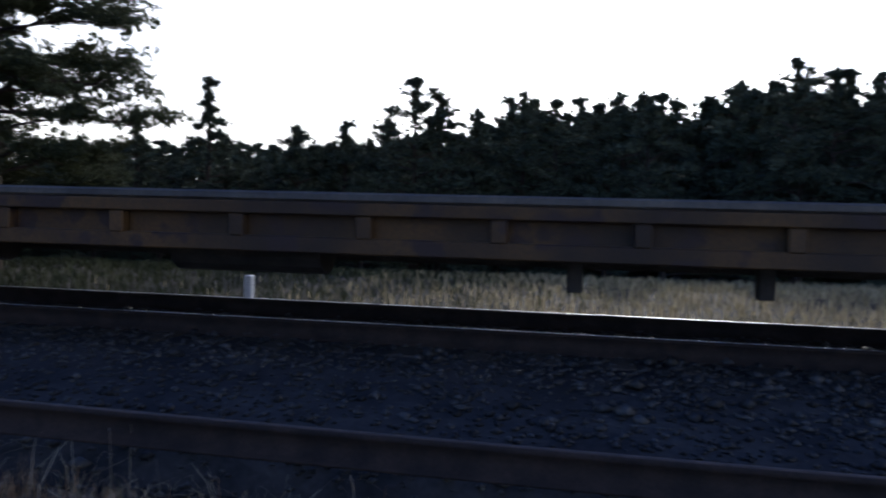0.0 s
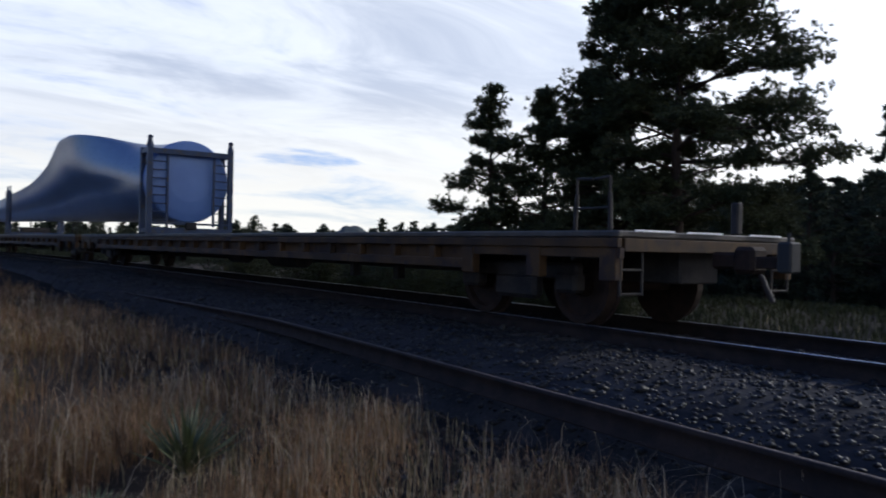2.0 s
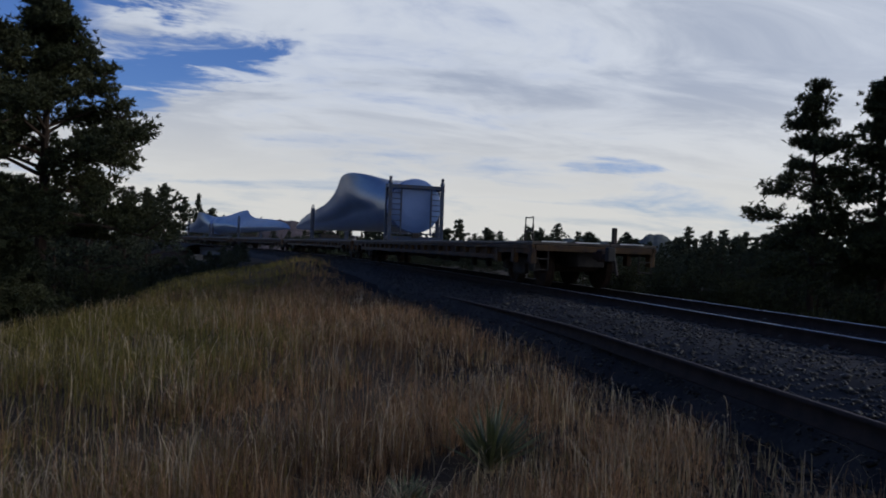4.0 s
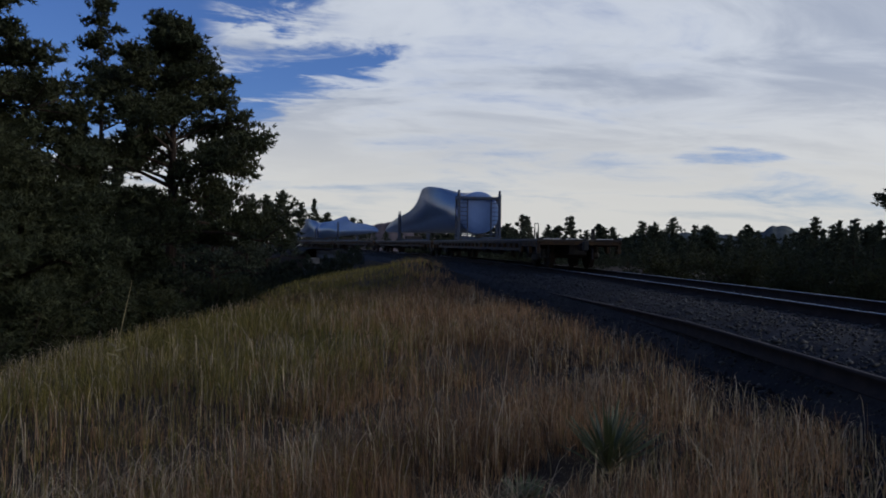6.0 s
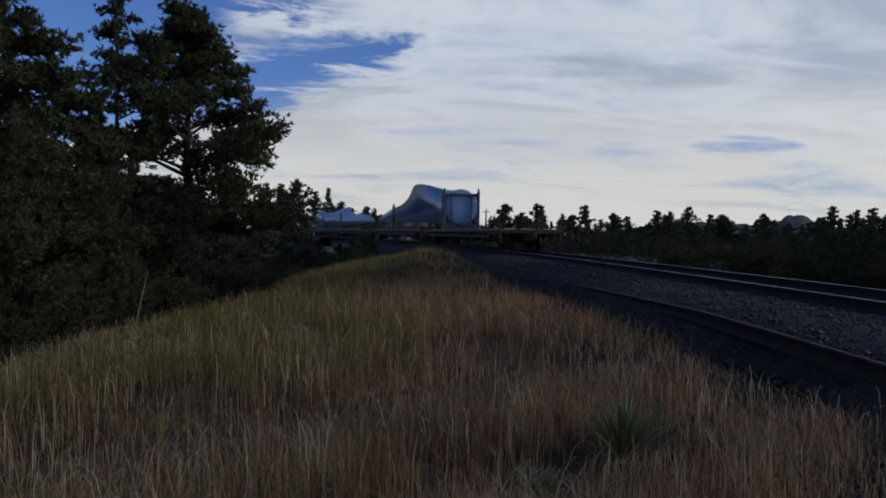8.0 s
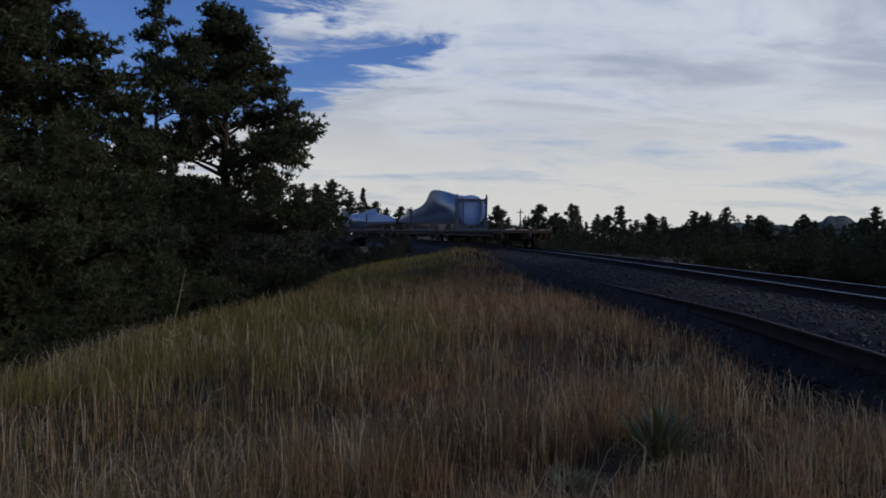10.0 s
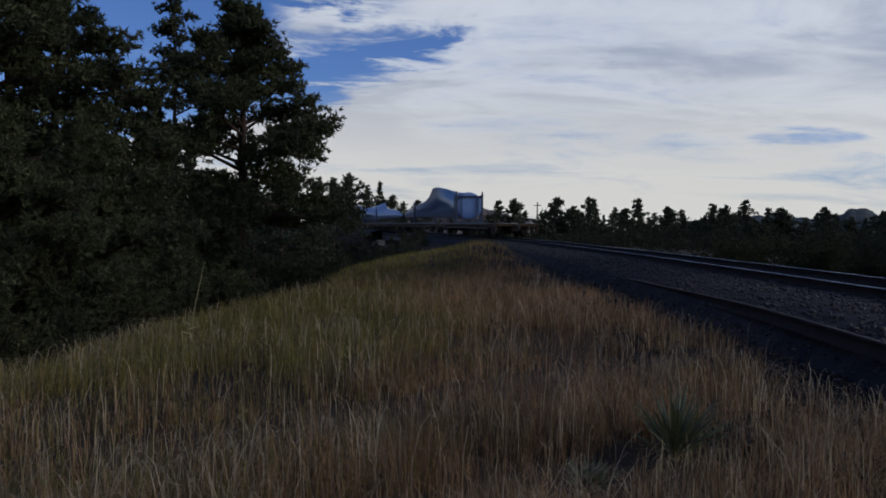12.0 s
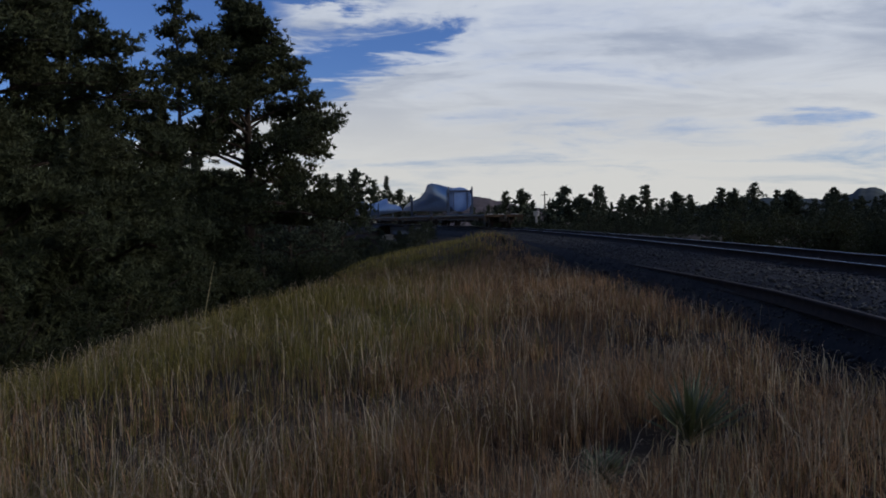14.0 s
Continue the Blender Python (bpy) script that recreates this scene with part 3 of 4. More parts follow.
def blade(label, sg):
    """A wind turbine blade on its edge; the root at local x = 0, the tip sg * 37.5 m off, its wide trailing edge uppermost and leaning."""
    bl = thing("turbine_blade", label, "turbine blade", group="turbine blades")
    R0 = 1.22
    zc0 = DECK + 0.38 + R0
    rows, n = [], 48
    xs = [0, 0.6, 1.2, 1.8, 2.4, 3.0, 3.6, 4.2, 4.8, 5.4, 6.0, 6.6, 7.2, 7.8, 8.4, 9.0, 9.8, 10.6, 11.4, 12.4, 13.4, 14.6, 16, 18, 20.5, 23, 26, 29, 32, 34.5, 36.3, 37.2, 37.5]
    for x in xs:
        k = float(ease(np.array(x), 0.8, 6.5))
        top = np.interp(x, [0, 1.2, 2.2, 3.0, 3.8, 5.0, 6.4, 7.4, 8.4, 9.4, 10.6, 12, 13.4, 15.5, 18, 22, 26, 30, 34, 36.3, 37.5], [zc0 + R0, zc0 + R0 + 0.01, 3.92, 4.02, 4.16, 4.38, 4.56, 4.60, 4.58, 4.48, 4.26, 3.98, 3.76, 3.54, 3.38, 3.24, 3.14, 2.98, 2.70, 2.40, 2.1])
        low = np.interp(x, [0, 8, 16, 30, 37.5], [zc0 - R0, DECK + 0.50, DECK + 0.62, DECK + 0.78, DECK + 0.95])
        thick = np.interp(x, [0, 1.5, 5, 8.4, 13, 20, 30, 36, 37.5], [R0, R0, 1.12, 0.95, 0.72, 0.5, 0.26, 0.14, 0.03])
        lean = np.interp(x, [0, 1.0, 4.0, 7.0, 9.0, 12, 18, 30, 37.5], [0, 0, 0.85, 1.65, 1.65, 1.35, 0.95, 0.4, 0.1])
        zc, h = (top + low) / 2, (top - low) / 2
        ring = []
        for j in range(n):
            t = 2 * math.pi * j / n
            u, w = math.sin(t), math.cos(t)
            # rounded below, drawn to a narrow leaning edge at the top
            e = 1.0 - k * 0.80 * max(0.0, u) ** 1.2
            ring.append((sg * x, sg * (lean * max(0.0, u + 0.25 * k) / (1 + 0.25 * k) + thick * w * e), zc + h * u))
        rows.append(ring)
    v = np.array(rows).reshape(-1, 3)
    m = len(xs)
    i = np.arange(m * n).reshape(m, n)
    nx = np.roll(i, -1, 1)
    f = np.stack([i[:-1], nx[:-1], nx[1:], i[1:]], -1).reshape(-1, 4)
    f = f[:, ::-1]
    ob = fast("shell", v, f, M_BLADE, bl, True)
    prof = [(R0 * 1.006, -0.4), (R0 * 1.006, 0.0), (R0 * 0.97, 0.05), (R0 * 0.8, 0.10), (R0 * 0.5, 0.15), (0, 0.17)]
    part("root_cover", lathe(B(), (0, 0, zc0), (-sg, 0, 0), prof, 48), M_COVER, bl, "taut blue sheeting drawn over the round blade root")
    return bl


def root_frame(top, label):
    fr = thing("transport_frame", label, "frame", group="blade transport frames")
    tall = top > 3
    for y in (-1.2, 1.2):
        for x in (-0.25, 0.45):
            bm = box(B(), x - 0.075, x + 0.075, y - 0.075, y + 0.075, DECK, top, 0.01)
            if x < 0 and tall:
                rod(bm, (x, y, top - 0.02), (x, y, top + 0.22), 0.11, 0.055, 4)
                bmesh.ops.create_cone(bm, cap_ends=True, segments=12, radius1=0.07, radius2=0.07, depth=0.07, matrix=pose(x, y, top + 0.24, 0, 90, 0))
            part("corner_post", bm, M_DKBLUE, fr)
        for z in (DECK + 0.12, top - 0.14):
            part("side_beam", box(B(), -0.17, 0.37, y - 0.06, y + 0.06, z - 0.06, z + 0.06, 0.008), M_DKBLUE, fr)
        q = y * 0.575
        part("ladder_upright", box(B(), -0.30, -0.22, q - 0.03, q + 0.03, DECK + 0.26, top - 0.2, 0.006), M_DKBLUE, fr)
        for i in range(8 if tall else 5):
            z = DECK + 0.42 + i * 0.245
            part("ladder_rung", rod(B(), (-0.26, q, z), (-0.26, y * 0.94, z), 0.018, n=6), M_DKBLUE, fr)
    for x in (-0.25, 0.45):
        if tall:
            part("top_beam", box(B(), x - 0.07, x + 0.07, -1.13, 1.13, top - 0.22, top - 0.06, 0.01), M_DKBLUE, fr)
        part("bottom_beam", box(B(), x - 0.08, x + 0.08, -1.13, 1.13, DECK + 0.01, DECK + 0.21, 0.01), M_DKBLUE, fr)
    part("lower_rail", box(B(), -0.29, -0.21, -1.13, 1.13, DECK + 0.30, DECK + 0.36, 0.005), M_DKBLUE, fr)
    part("latch_box", box(B(), -0.40, -0.26, -0.16, 0.16, DECK + 0.16, DECK + 0.38, 0.02), M_FRAME_BLK, fr)
    return fr


def tip_cradle():
    cr = thing("tip_cradle", "dark steel cradle clasping the blade near its tip", "cradle", group="blade cradles")
    for y in (-1.25, 1.25):
        for x in (-0.3, 0.3):
            bm = box(B(), x - 0.075, x + 0.075, y - 0.075, y + 0.075, DECK, 3.28, 0.01)
            for q in (-0.045, 0.045):
                rod(bm, (x + q, y, 3.26), (x + q, y, 3.54), 0.032, 0.026, 6)
            part("upright", bm, M_DKBLUE, cr)
    part("base_beam", box(B(), -0.4, 0.4, -1.17, 1.17, DECK + 0.004, DECK + 0.14, 0.01), M_DKBLUE, cr)
    part("saddle", box(B(), -0.26, 0.26, -0.7, 0.7, DECK + 0.14, DECK + 0.40, 0.03), M_FRAME_BLK, cr)
    return cr


# root offset along the line, direction
BLADES = [(0.0, 1), (77.0, -1), (79.6, 1)]
blades = [blade("long pale wind turbine blade, tinted with blue skylight, lying on flat wagons", sg) for _, sg in BLADES]
frames = [root_frame(3.62, "dark blue steel transport frame with side ladders"), root_frame(2.9, "low dark blue steel frame under a blade root")]
frames.append(copy_thing(frames[1], pose(0, 0, 0)))
cradles = [tip_cradle()]
for _ in BLADES[1:]:
    cradles.append(copy_thing(cradles[0], pose(0, 0, 0)))


# ---- trees ----
def spread_tufts(rng, centres, aims, needles, length, width):
    """Tufts of narrow needles: arrays of triangles round each centre."""
    n = len(centres)
    d = rng.normal(0, 1, (n, needles, 3))
    d /= np.linalg.norm(d, axis=2, keepdims=True)
    d = d + aims[:, None] * 0.5
    d /= np.linalg.norm(d, axis=2, keepdims=True)
    side = np.cross(d, rng.normal(0, 1, (n, needles, 3)))
    side /= np.linalg.norm(side, axis=2, keepdims=True) + 1e-9
    ln = length * rng.uniform(0.6, 1.25, (n, needles, 1))
    c = centres[:, None] + rng.normal(0, 0.12 * length, (n, needles, 3))
    w = width * rng.uniform(0.7, 1.3, (n, needles, 1))
    v = np.stack([c + side * w, c - side * w, c + d * ln], 2).reshape(-1, 3)
    f = np.arange(len(v)).reshape(-1, 3)
    return v, f


def pine(name, label, seed, height, base, reach, limbs, tufts, needles, length, width, m, trunk_r=0.22, taper=0.75, lean=0.0, droop=0.15, sub=3, needle_mat=None, group="pines", bare=0.35, shape=1.0, puff=1, puff_r=0.0):
    """A pine: tapered trunk, limbs in whorls, needle tufts along the outer limbs."""
    rng = np.random.default_rng(seed)
    tree = thing(name, label, "tree", m, group)
    bm = B()
    pts = [Vector((lean * (k / 8) ** 1.5 + rng.normal(0, 0.05), rng.normal(0, 0.05), height * k / 8 - (0.5 if k == 0 else 0))) for k in range(9)]
    for k in range(8):
        rod(bm, pts[k], pts[k + 1] + (pts[k + 1] - pts[k]) * 0.01, trunk_r * (1 - 0.88 * k / 8), trunk_r * (1 - 0.88 * (k + 1) / 8), 9)
    cs, aims = [], []
    golden = rng.uniform(0, 6.28)
    for i in range(limbs):
        f = (i + rng.uniform(-0.4, 0.4)) / limbs
        f = min(max(f, 0.0), 0.985)
        z = base + (height - base) * f
        golden += 2.4 + rng.normal(0, 0.35)
        prof = (math.sin(math.pi * min(1, 0.22 + 0.62 * f)) ** shape) * (1 - 0.70 * f ** 2.0) * (1 - taper * f)
        r = reach * min(1.35, max(0.14, prof * 1.55) * rng.uniform(0.6, 1.2))
        q = z / height * 8
        k = min(int(q), 7)
        o = pts[k].lerp(pts[k + 1], q - k)
        rise = (-droop + 0.55 * f + rng.normal(0, 0.10)) * r
        end = o + Vector((math.cos(golden) * r, math.sin(golden) * r, rise))
        bendm = (o + end) / 2 + Vector((rng.normal(0, 0.07) * r, rng.normal(0, 0.07) * r, (0.10 + rng.normal(0, 0.06)) * r))
        tr = 0.028 + 0.013 * r * (1 - f * 0.5)
        rod(bm, o, bendm, tr, tr * 0.62, 5)
        rod(bm, bendm, end, tr * 0.62, 0.012, 5)
        arms = [(o, bendm, end)]
        for j in range(sub):
            u = rng.uniform(0.3, 0.9)
            p0 = o.lerp(bendm, u * 2) if u < 0.5 else bendm.lerp(end, u * 2 - 1)
            side = rng.choice((-1, 1)) * rng.uniform(0.5, 1.1)
            g = golden + side
            rr = r * rng.uniform(0.25, 0.5)
            p2 = p0 + Vector((math.cos(g) * rr, math.sin(g) * rr, rr * rng.uniform(-0.1, 0.5)))
            p1 = (p0 + p2) / 2 + Vector((0, 0, 0.06 * rr))
            rod(bm, p0, p2, tr * 0.4, 0.008, 4)
            arms.append((p0, p1, p2))
        per = max(2, int(tufts / limbs * (0.4 + r / reach) * (0.45 + rng.random())))
        for j in range(per):
            ai = int(rng.integers(0, len(arms)))
            p0, p1, p2 = arms[ai]
            u = rng.uniform((bare * (1.25 - f)) if ai == 0 else 0.1, 1.0) ** 0.75
            p = p0.lerp(p1, u * 2) if u < 0.5 else p1.lerp(p2, u * 2 - 1)
            sc = 0.10 + 0.07 * r
            hub = (p.x + rng.normal(0, sc), p.y + rng.normal(0, sc), p.z + abs(rng.normal(0, sc * 0.75)))
            av = (p2 - p0).normalized()
            for _ in range(puff):
                cs.append((hub[0] + rng.normal(0, puff_r), hub[1] + rng.normal(0, puff_r), hub[2] + rng.normal(0, puff_r * 0.6)))
                aims.append((av.x, av.y, av.z + 0.55))
    # the leader and the short shoots round it
    for i in range(tufts // 12):
        f = rng.uniform(0.74, 1.0)
        w = 0.30 * reach * (1.02 - f)
        hub = (lean * f ** 1.5 + rng.normal(0, w), rng.normal(0, w), height * f)
        for _ in range(puff):
            cs.append((hub[0] + rng.normal(0, puff_r), hub[1] + rng.normal(0, puff_r), hub[2] + rng.normal(0, puff_r)))
            aims.append((0.0, 0.0, 0.9))
    part("trunk", bm, M_BARK, tree)
    v, fc = spread_tufts(rng, np.array(cs), np.array(aims), needles, length, width)
    fast("crown", v, fc, needle_mat or M_NEEDLE, tree)
    return tree


def spot(az, dist, dz=0.0):
    """A place at an azimuth (degrees to the left of +y) and distance from the eye, on the ground."""
    x, y = -math.sin(radians(az)) * dist, math.cos(radians(az)) * dist
    return x, y, float(ground_z(x, y)[0]) + dz


def crown_top(az, dist, el):
    """Height of a tree at that spot whose top stands at elevation el."""
    return EYE + dist * math.tan(radians(el)) - spot(az, dist)[2]


rngt = random.Random(11)
# the tall pair of pines with their small neighbour, across the line
TALL = [
    (42.3, 31, 15.5, 2.6, 3.7, 62, 6200, 0.27, 0.30), (45.6, 33, 14.2, 2.0, 2.9, 46, 3400, 0.22, 0.56), (48.4, 34.5, 9.8, 1.5, 2.3, 34, 1500, 0.2, 0.6),
    (51.4, 34, 8.8, 1.2, 2.3, 30, 1500, 0.17, 0.6), (55.3, 33, None, 1.2, 1.55, 28, 860, 0.13, 0.25),
]
for k, (az, dist, h, b, r, limbs, tufts, tr, tp) in enumerate(TALL):
    h = h or crown_top(az, dist, 11.3)
    x, y, z = spot(az, dist)
    lab = "small sparse pine beside taller ones" if k == 4 else "tall dark ponderosa pine with broad drooping limbs"
    pine("pine_tree", lab, 20 + k, h, b, r, limbs, int(tufts * 0.72), 11, 0.15, 0.026, pose(x, y, z, 0, 0, 40 * k), tr, tp, bare=0.40, puff=5, puff_r=0.13)

# pines in the draw behind the grass
DRAW = [
    (106.9, 27, 14.5, 3.0, 2.85, 48, 4200, 0.22, 0.45, "tall ponderosa pine rising from the draw"),
    (111.4, 33, 16.0, 2.5, 1.6, 36, 1300, 0.16, 0.35, "slim sparse pine rising behind others"),
    (118.6, 24, 19.4, 0.6, 2.9, 46, 3900, 0.2, 0.5, "dense dark pine rising from the draw"),
    (121.2, 22, 23.0, 0.6, 3.6, 46, 3800, 0.24, 0.55, "dense dark pine rising from the draw"),
    (124.5, 21, 22.0, 0.6, 3.9, 46, 3800, 0.25, 0.6, "dense dark pine rising from the draw"),
    (112.6, 23, 6.2, 0.3, 1.9, 34, 2100, 0.14, 0.75, "bushy young pine among taller ones"),
    (117.0, 18.5, 6.0, 0.2, 2.3, 32, 2300, 0.13, 0.75, "bushy young pine among taller ones"),
    (122.5, 16.5, 6.5, 0.2, 2.3, 32, 2300, 0.13, 0.75, "bushy young pine among taller ones"),
    (109.3, 24, 0.8, 0.2, 1.2, 26, 1300, 0.12, 0.75, "bushy young pine among taller ones"),
]
for k, (az, dist, el, b, r, limbs, tufts, tr, tp, lab) in enumerate(DRAW):
    x, y, z = spot(az, dist)
    pine("pine_tree", lab, 50 + k, crown_top(az, dist, el), b, r, limbs, int(tufts * 0.52), 10 if dist > 20 else 15, 0.155, 0.027 if dist > 20 else 0.015, pose(x, y, z, 0, 0, 67 * k), tr, tp, bare=0.2, puff=5, puff_r=0.125)

# woodland trees: a few grown once, then set out
WOOD, WOOD_FAR = [], []
for k, (h, r, tp, limbs, tufts) in enumerate([(9.0, 2.2, 0.75, 34, 560), (7.5, 2.1, 0.55, 26, 480), (10.0, 2.5, 0.5, 32, 620), (6.0, 2.0, 0.6, 24, 420), (8.5, 1.7, 0.9, 36, 520)]):
    WOOD.append((pine("pine_tree", "dark pine in the woodland edge", 90 + k, h, 0.5, r, limbs, int(tufts * 1.8), 9, 0.23, 0.048, pose(*spot(20 - 9 * k, 52 + 3 * k), 0, 0, 0), 0.15, tp, sub=2, needle_mat=M_HAZENEEDLE, group="woodland pines", bare=0.15), h))
    WOOD_FAR.append((pine("pine_tree", "dark pine in the distant woods", 190 + k, h, 0.5, r, int(limbs * 1.1), int(tufts * 1.15), 5, 0.40, 0.11, pose(*spot(62 + 5 * k, 140 + 3 * k), 0, 0, 0), 0.15, tp * 0.8, sub=1, needle_mat=M_HAZENEEDLE, group="distant pines", bare=0.0), h))


far_mats = []


def plant(az, dist, el, kind=None, joined=False):
    """Sets a woodland tree so that its top stands at elevation el; joined: part of the far woods' one mesh."""
    kind = rngt.randrange(5) if kind is None else kind
    src, h = (WOOD if dist < 70 else WOOD_FAR)[kind]
    while dist > 70 and abs(track_coords(*spot(az, dist)[:2])[1][0]) < 7:
        dist *= 1.05
    x, y, z = spot(az, dist)
    k = max(0.25, crown_top(az, dist, el) / h)
    w = k * rngt.uniform(0.85, 1.2)
    m = pose(x, y, z, 0, 0, rngt.uniform(0, 360)) @ Matrix.Diagonal((w, w, k, 1))
    if joined:
        far_mats.append((kind, m))
    else:
        copy_thing(src, m)


def build_far_woods():
    """All distant trees that nobody could count, crowns and trunks, as one mesh."""
    packs = []
    for ob, _ in WOOD_FAR:
        vs, fs, n = [], [], 0
        for p in ob.children:
            me = p.data
            v = np.empty(len(me.vertices) * 3, np.float32)
            me.vertices.foreach_get("co", v)
            me.calc_loop_triangles()
            t = np.empty(len(me.loop_triangles) * 3, np.int32)
            me.loop_triangles.foreach_get("vertices", t)
            vs.append(v.reshape(-1, 3))
            fs.append(t.reshape(-1, 3) + n)
            n += len(me.vertices)
        packs.append((np.concatenate(vs), np.concatenate(fs)))
    V, F, n = [], [], 0
    for kind, m in far_mats:
        v, f = packs[kind]
        a = np.array(m)
        V.append(v @ a[:3, :3].T + a[:3, 3])
        F.append(f + n)
        n += len(v)
    tagged(fast("far_woods", np.concatenate(V), np.concatenate(F), M_HAZENEEDLE), "dark pine woods filling the valley", "woods", kind="stuff")


def skyline(az):
    """Elevation of the tree tops across the meadow, by azimuth."""
    return float(np.interp(az, [-40, -17, -12, -9, -5, 4, 8, 12, 17, 20, 24, 28, 33, 40, 52, 57, 62], [11.5, 10.5, 10.5, 9.6, 9.6, 9.3, 8.8, 6.7, 6.2, 5.6, 5.4, 5.6, 5.4, 4.2, 2.4, 1.4, 1.2]))


for az, dist, el, kind in ((29.4, 46, 9.5, 4), (15.0, 44, 10.3, 2), (13.2, 45, 9.2, 1), (7.2, 47, 9.4, 0), (5.0, 48, 9.0, 2), (-10.8, 46, 11.4, 2), (-16.5, 44, 11.0, 2), (20.0, 50, 7.0, 1), (23.4, 50, 6.5, 3), (34.0, 48, 6.9, 4), (17.0, 50, 7.3, 3), (10.6, 47, 8.2, 0), (-1.5, 47, 8.9, 1)):
    plant(az, dist, el, kind)
for az in np.arange(-38, 62, 1.15):
    plant(az + rngt.uniform(-0.5, 0.5), rngt.uniform(50, 66), skyline(az) * rngt.uniform(0.86, 1.03))
for az in np.arange(-38, 60, 4.4):
    plant(az + rngt.uniform(-0.8, 0.8), rngt.uniform(40, 48), skyline(az) * rngt.uniform(0.35, 0.62), 3)
# lower woods to the west
for az, dist, el, kind in ((82.4, 120, 2.0, 2), (79.0, 125, 1.9, 0), (84.7, 130, 1.9, 3), (87.6, 120, 1.8, 1), (88.8, 125, 1.7, 0), (74.0, 130, 1.6, 2), (73.2, 128, 1.5, 1), (69.6, 140, 1.3, 3), (63.0, 110, 1.9, 0), (61.6, 112, 1.7, 4), (97.3, 215, 3.0, 4), (98.2, 222, 2.7, 2), (99.5, 218, 3.5, 1), (100.6, 225, 3.2, 2), (96.4, 215, 2.0, 3), (95.6, 205, 1.6, 1), (94.6, 200, 1.7, 3), (94.0, 196, 1.6, 0), (101.6, 220, 3.2, 0)):
    plant(az, dist, el, kind)
for az in np.arange(56, 90, 0.45):
    el = 1.0 + 0.35 * math.sin(az * 1.9) + 0.5 * float(ease(np.array(az), 68, 60))
    plant(az + rngt.uniform(-0.3, 0.3), rngt.uniform(120, 175), el * rngt.uniform(0.6, 1.1), None, True)
for az in np.arange(52, 91, 0.55):
    plant(az + rngt.uniform(-0.5, 0.5), rngt.uniform(74, 115) * (1 - 0.3 * float(ease(np.array(az), 78, 58))), rngt.uniform(-0.9, 0.5), rngt.choice((1, 3)), True)
for az in np.arange(50, 84, 1.1):
    plant(az + rngt.uniform(-0.5, 0.5), rngt.uniform(42, 60) * (1 - 0.25 * float(ease(np.array(az), 78, 58))), rngt.uniform(-2.2, -0.6), 3)
for az in np.arange(90, 106, 1.1):
    plant(az, rngt.uniform(195, 240), rngt.uniform(0.3, 1.2), None, True)
for az in np.arange(94.5, 106, 0.7):
    plant(az + rngt.uniform(-0.3, 0.3), rngt.uniform(72, 84), rngt.uniform(-1.7, -0.8), 3, True)
for az in np.arange(94.2, 104, 0.45):
    plant(az, rngt.uniform(52, 66), rngt.uniform(-3.3, -2.2), 3, True)
for az in np.arange(-40, 58, 0.62):
    plant(az + rngt.uniform(-0.4, 0.4), rngt.uniform(72, 90), skyline(az) * rngt.uniform(0.70, 0.92), None, True)
build_far_woods()


def bush(name, label, seed, r, h, n, mat, m, group):
    rng = np.random.default_rng(seed)
    ob = thing(name, label, "bush", m, group)
    bm = B()
    c, a = [], []
    for i in range(9):
        g, q = rng.uniform(0, 6.28), rng.uniform(0.3, 0.9)
        e = Vector((math.cos(g) * r * q, math.sin(g) * r * q, h * rng.uniform(0.5, 0.95)))
        rod(bm, (0, 0, -0.1), e, 0.03, 0.008, 5)
        for j in range(n // 9):
            u = rng.uniform(0.25, 1.05)
            c.append((e.x * u + rng.normal(0, 0.2 * r), e.y * u + rng.normal(0, 0.2 * r), max(0.05, e.z * u + rng.normal(0, 0.13 * h))))
            a.append((e.x * 0.4, e.y * 0.4, 0.5))
    part("stem", bm, M_BARK, ob)
    v, f = spread_tufts(rng, np.array(c), np.array(a), 12, 0.13, 0.012)
    fast("foliage", v, f, mat, ob)
    return ob


# trees behind the draw
for az in np.arange(101, 132, 1.2):
    plant(az + rngt.uniform(-0.5, 0.5), rngt.uniform(42, 75), rngt.uniform(2.5, 5.5))
scrub = bush("shrub", "dull olive shrub on the slope under the pines", 7, 1.1, 1.3, 620, M_BUSH, pose(*spot(104, 21)), "shrubs")
for az, d, k in ((108, 19, 1.0), (112, 17, 0.9), (116, 15.5, 1.0), (120, 14, 0.9), (102.5, 25, 0.8), (124, 13.5, 1.1), (110, 23, 1.3), (118, 17, 1.2), (52, 25, 1.0), (58, 26, 1.2), (64, 30, 1.2), (68, 33, 1.3), (47, 23, 0.9), (72, 40, 1.4), (61, 24, 0.9)):
    copy_thing(scrub, pose(*spot(az, d), 0, 0, 53 * az) @ Matrix.Diagonal((k, k, k, 1)))


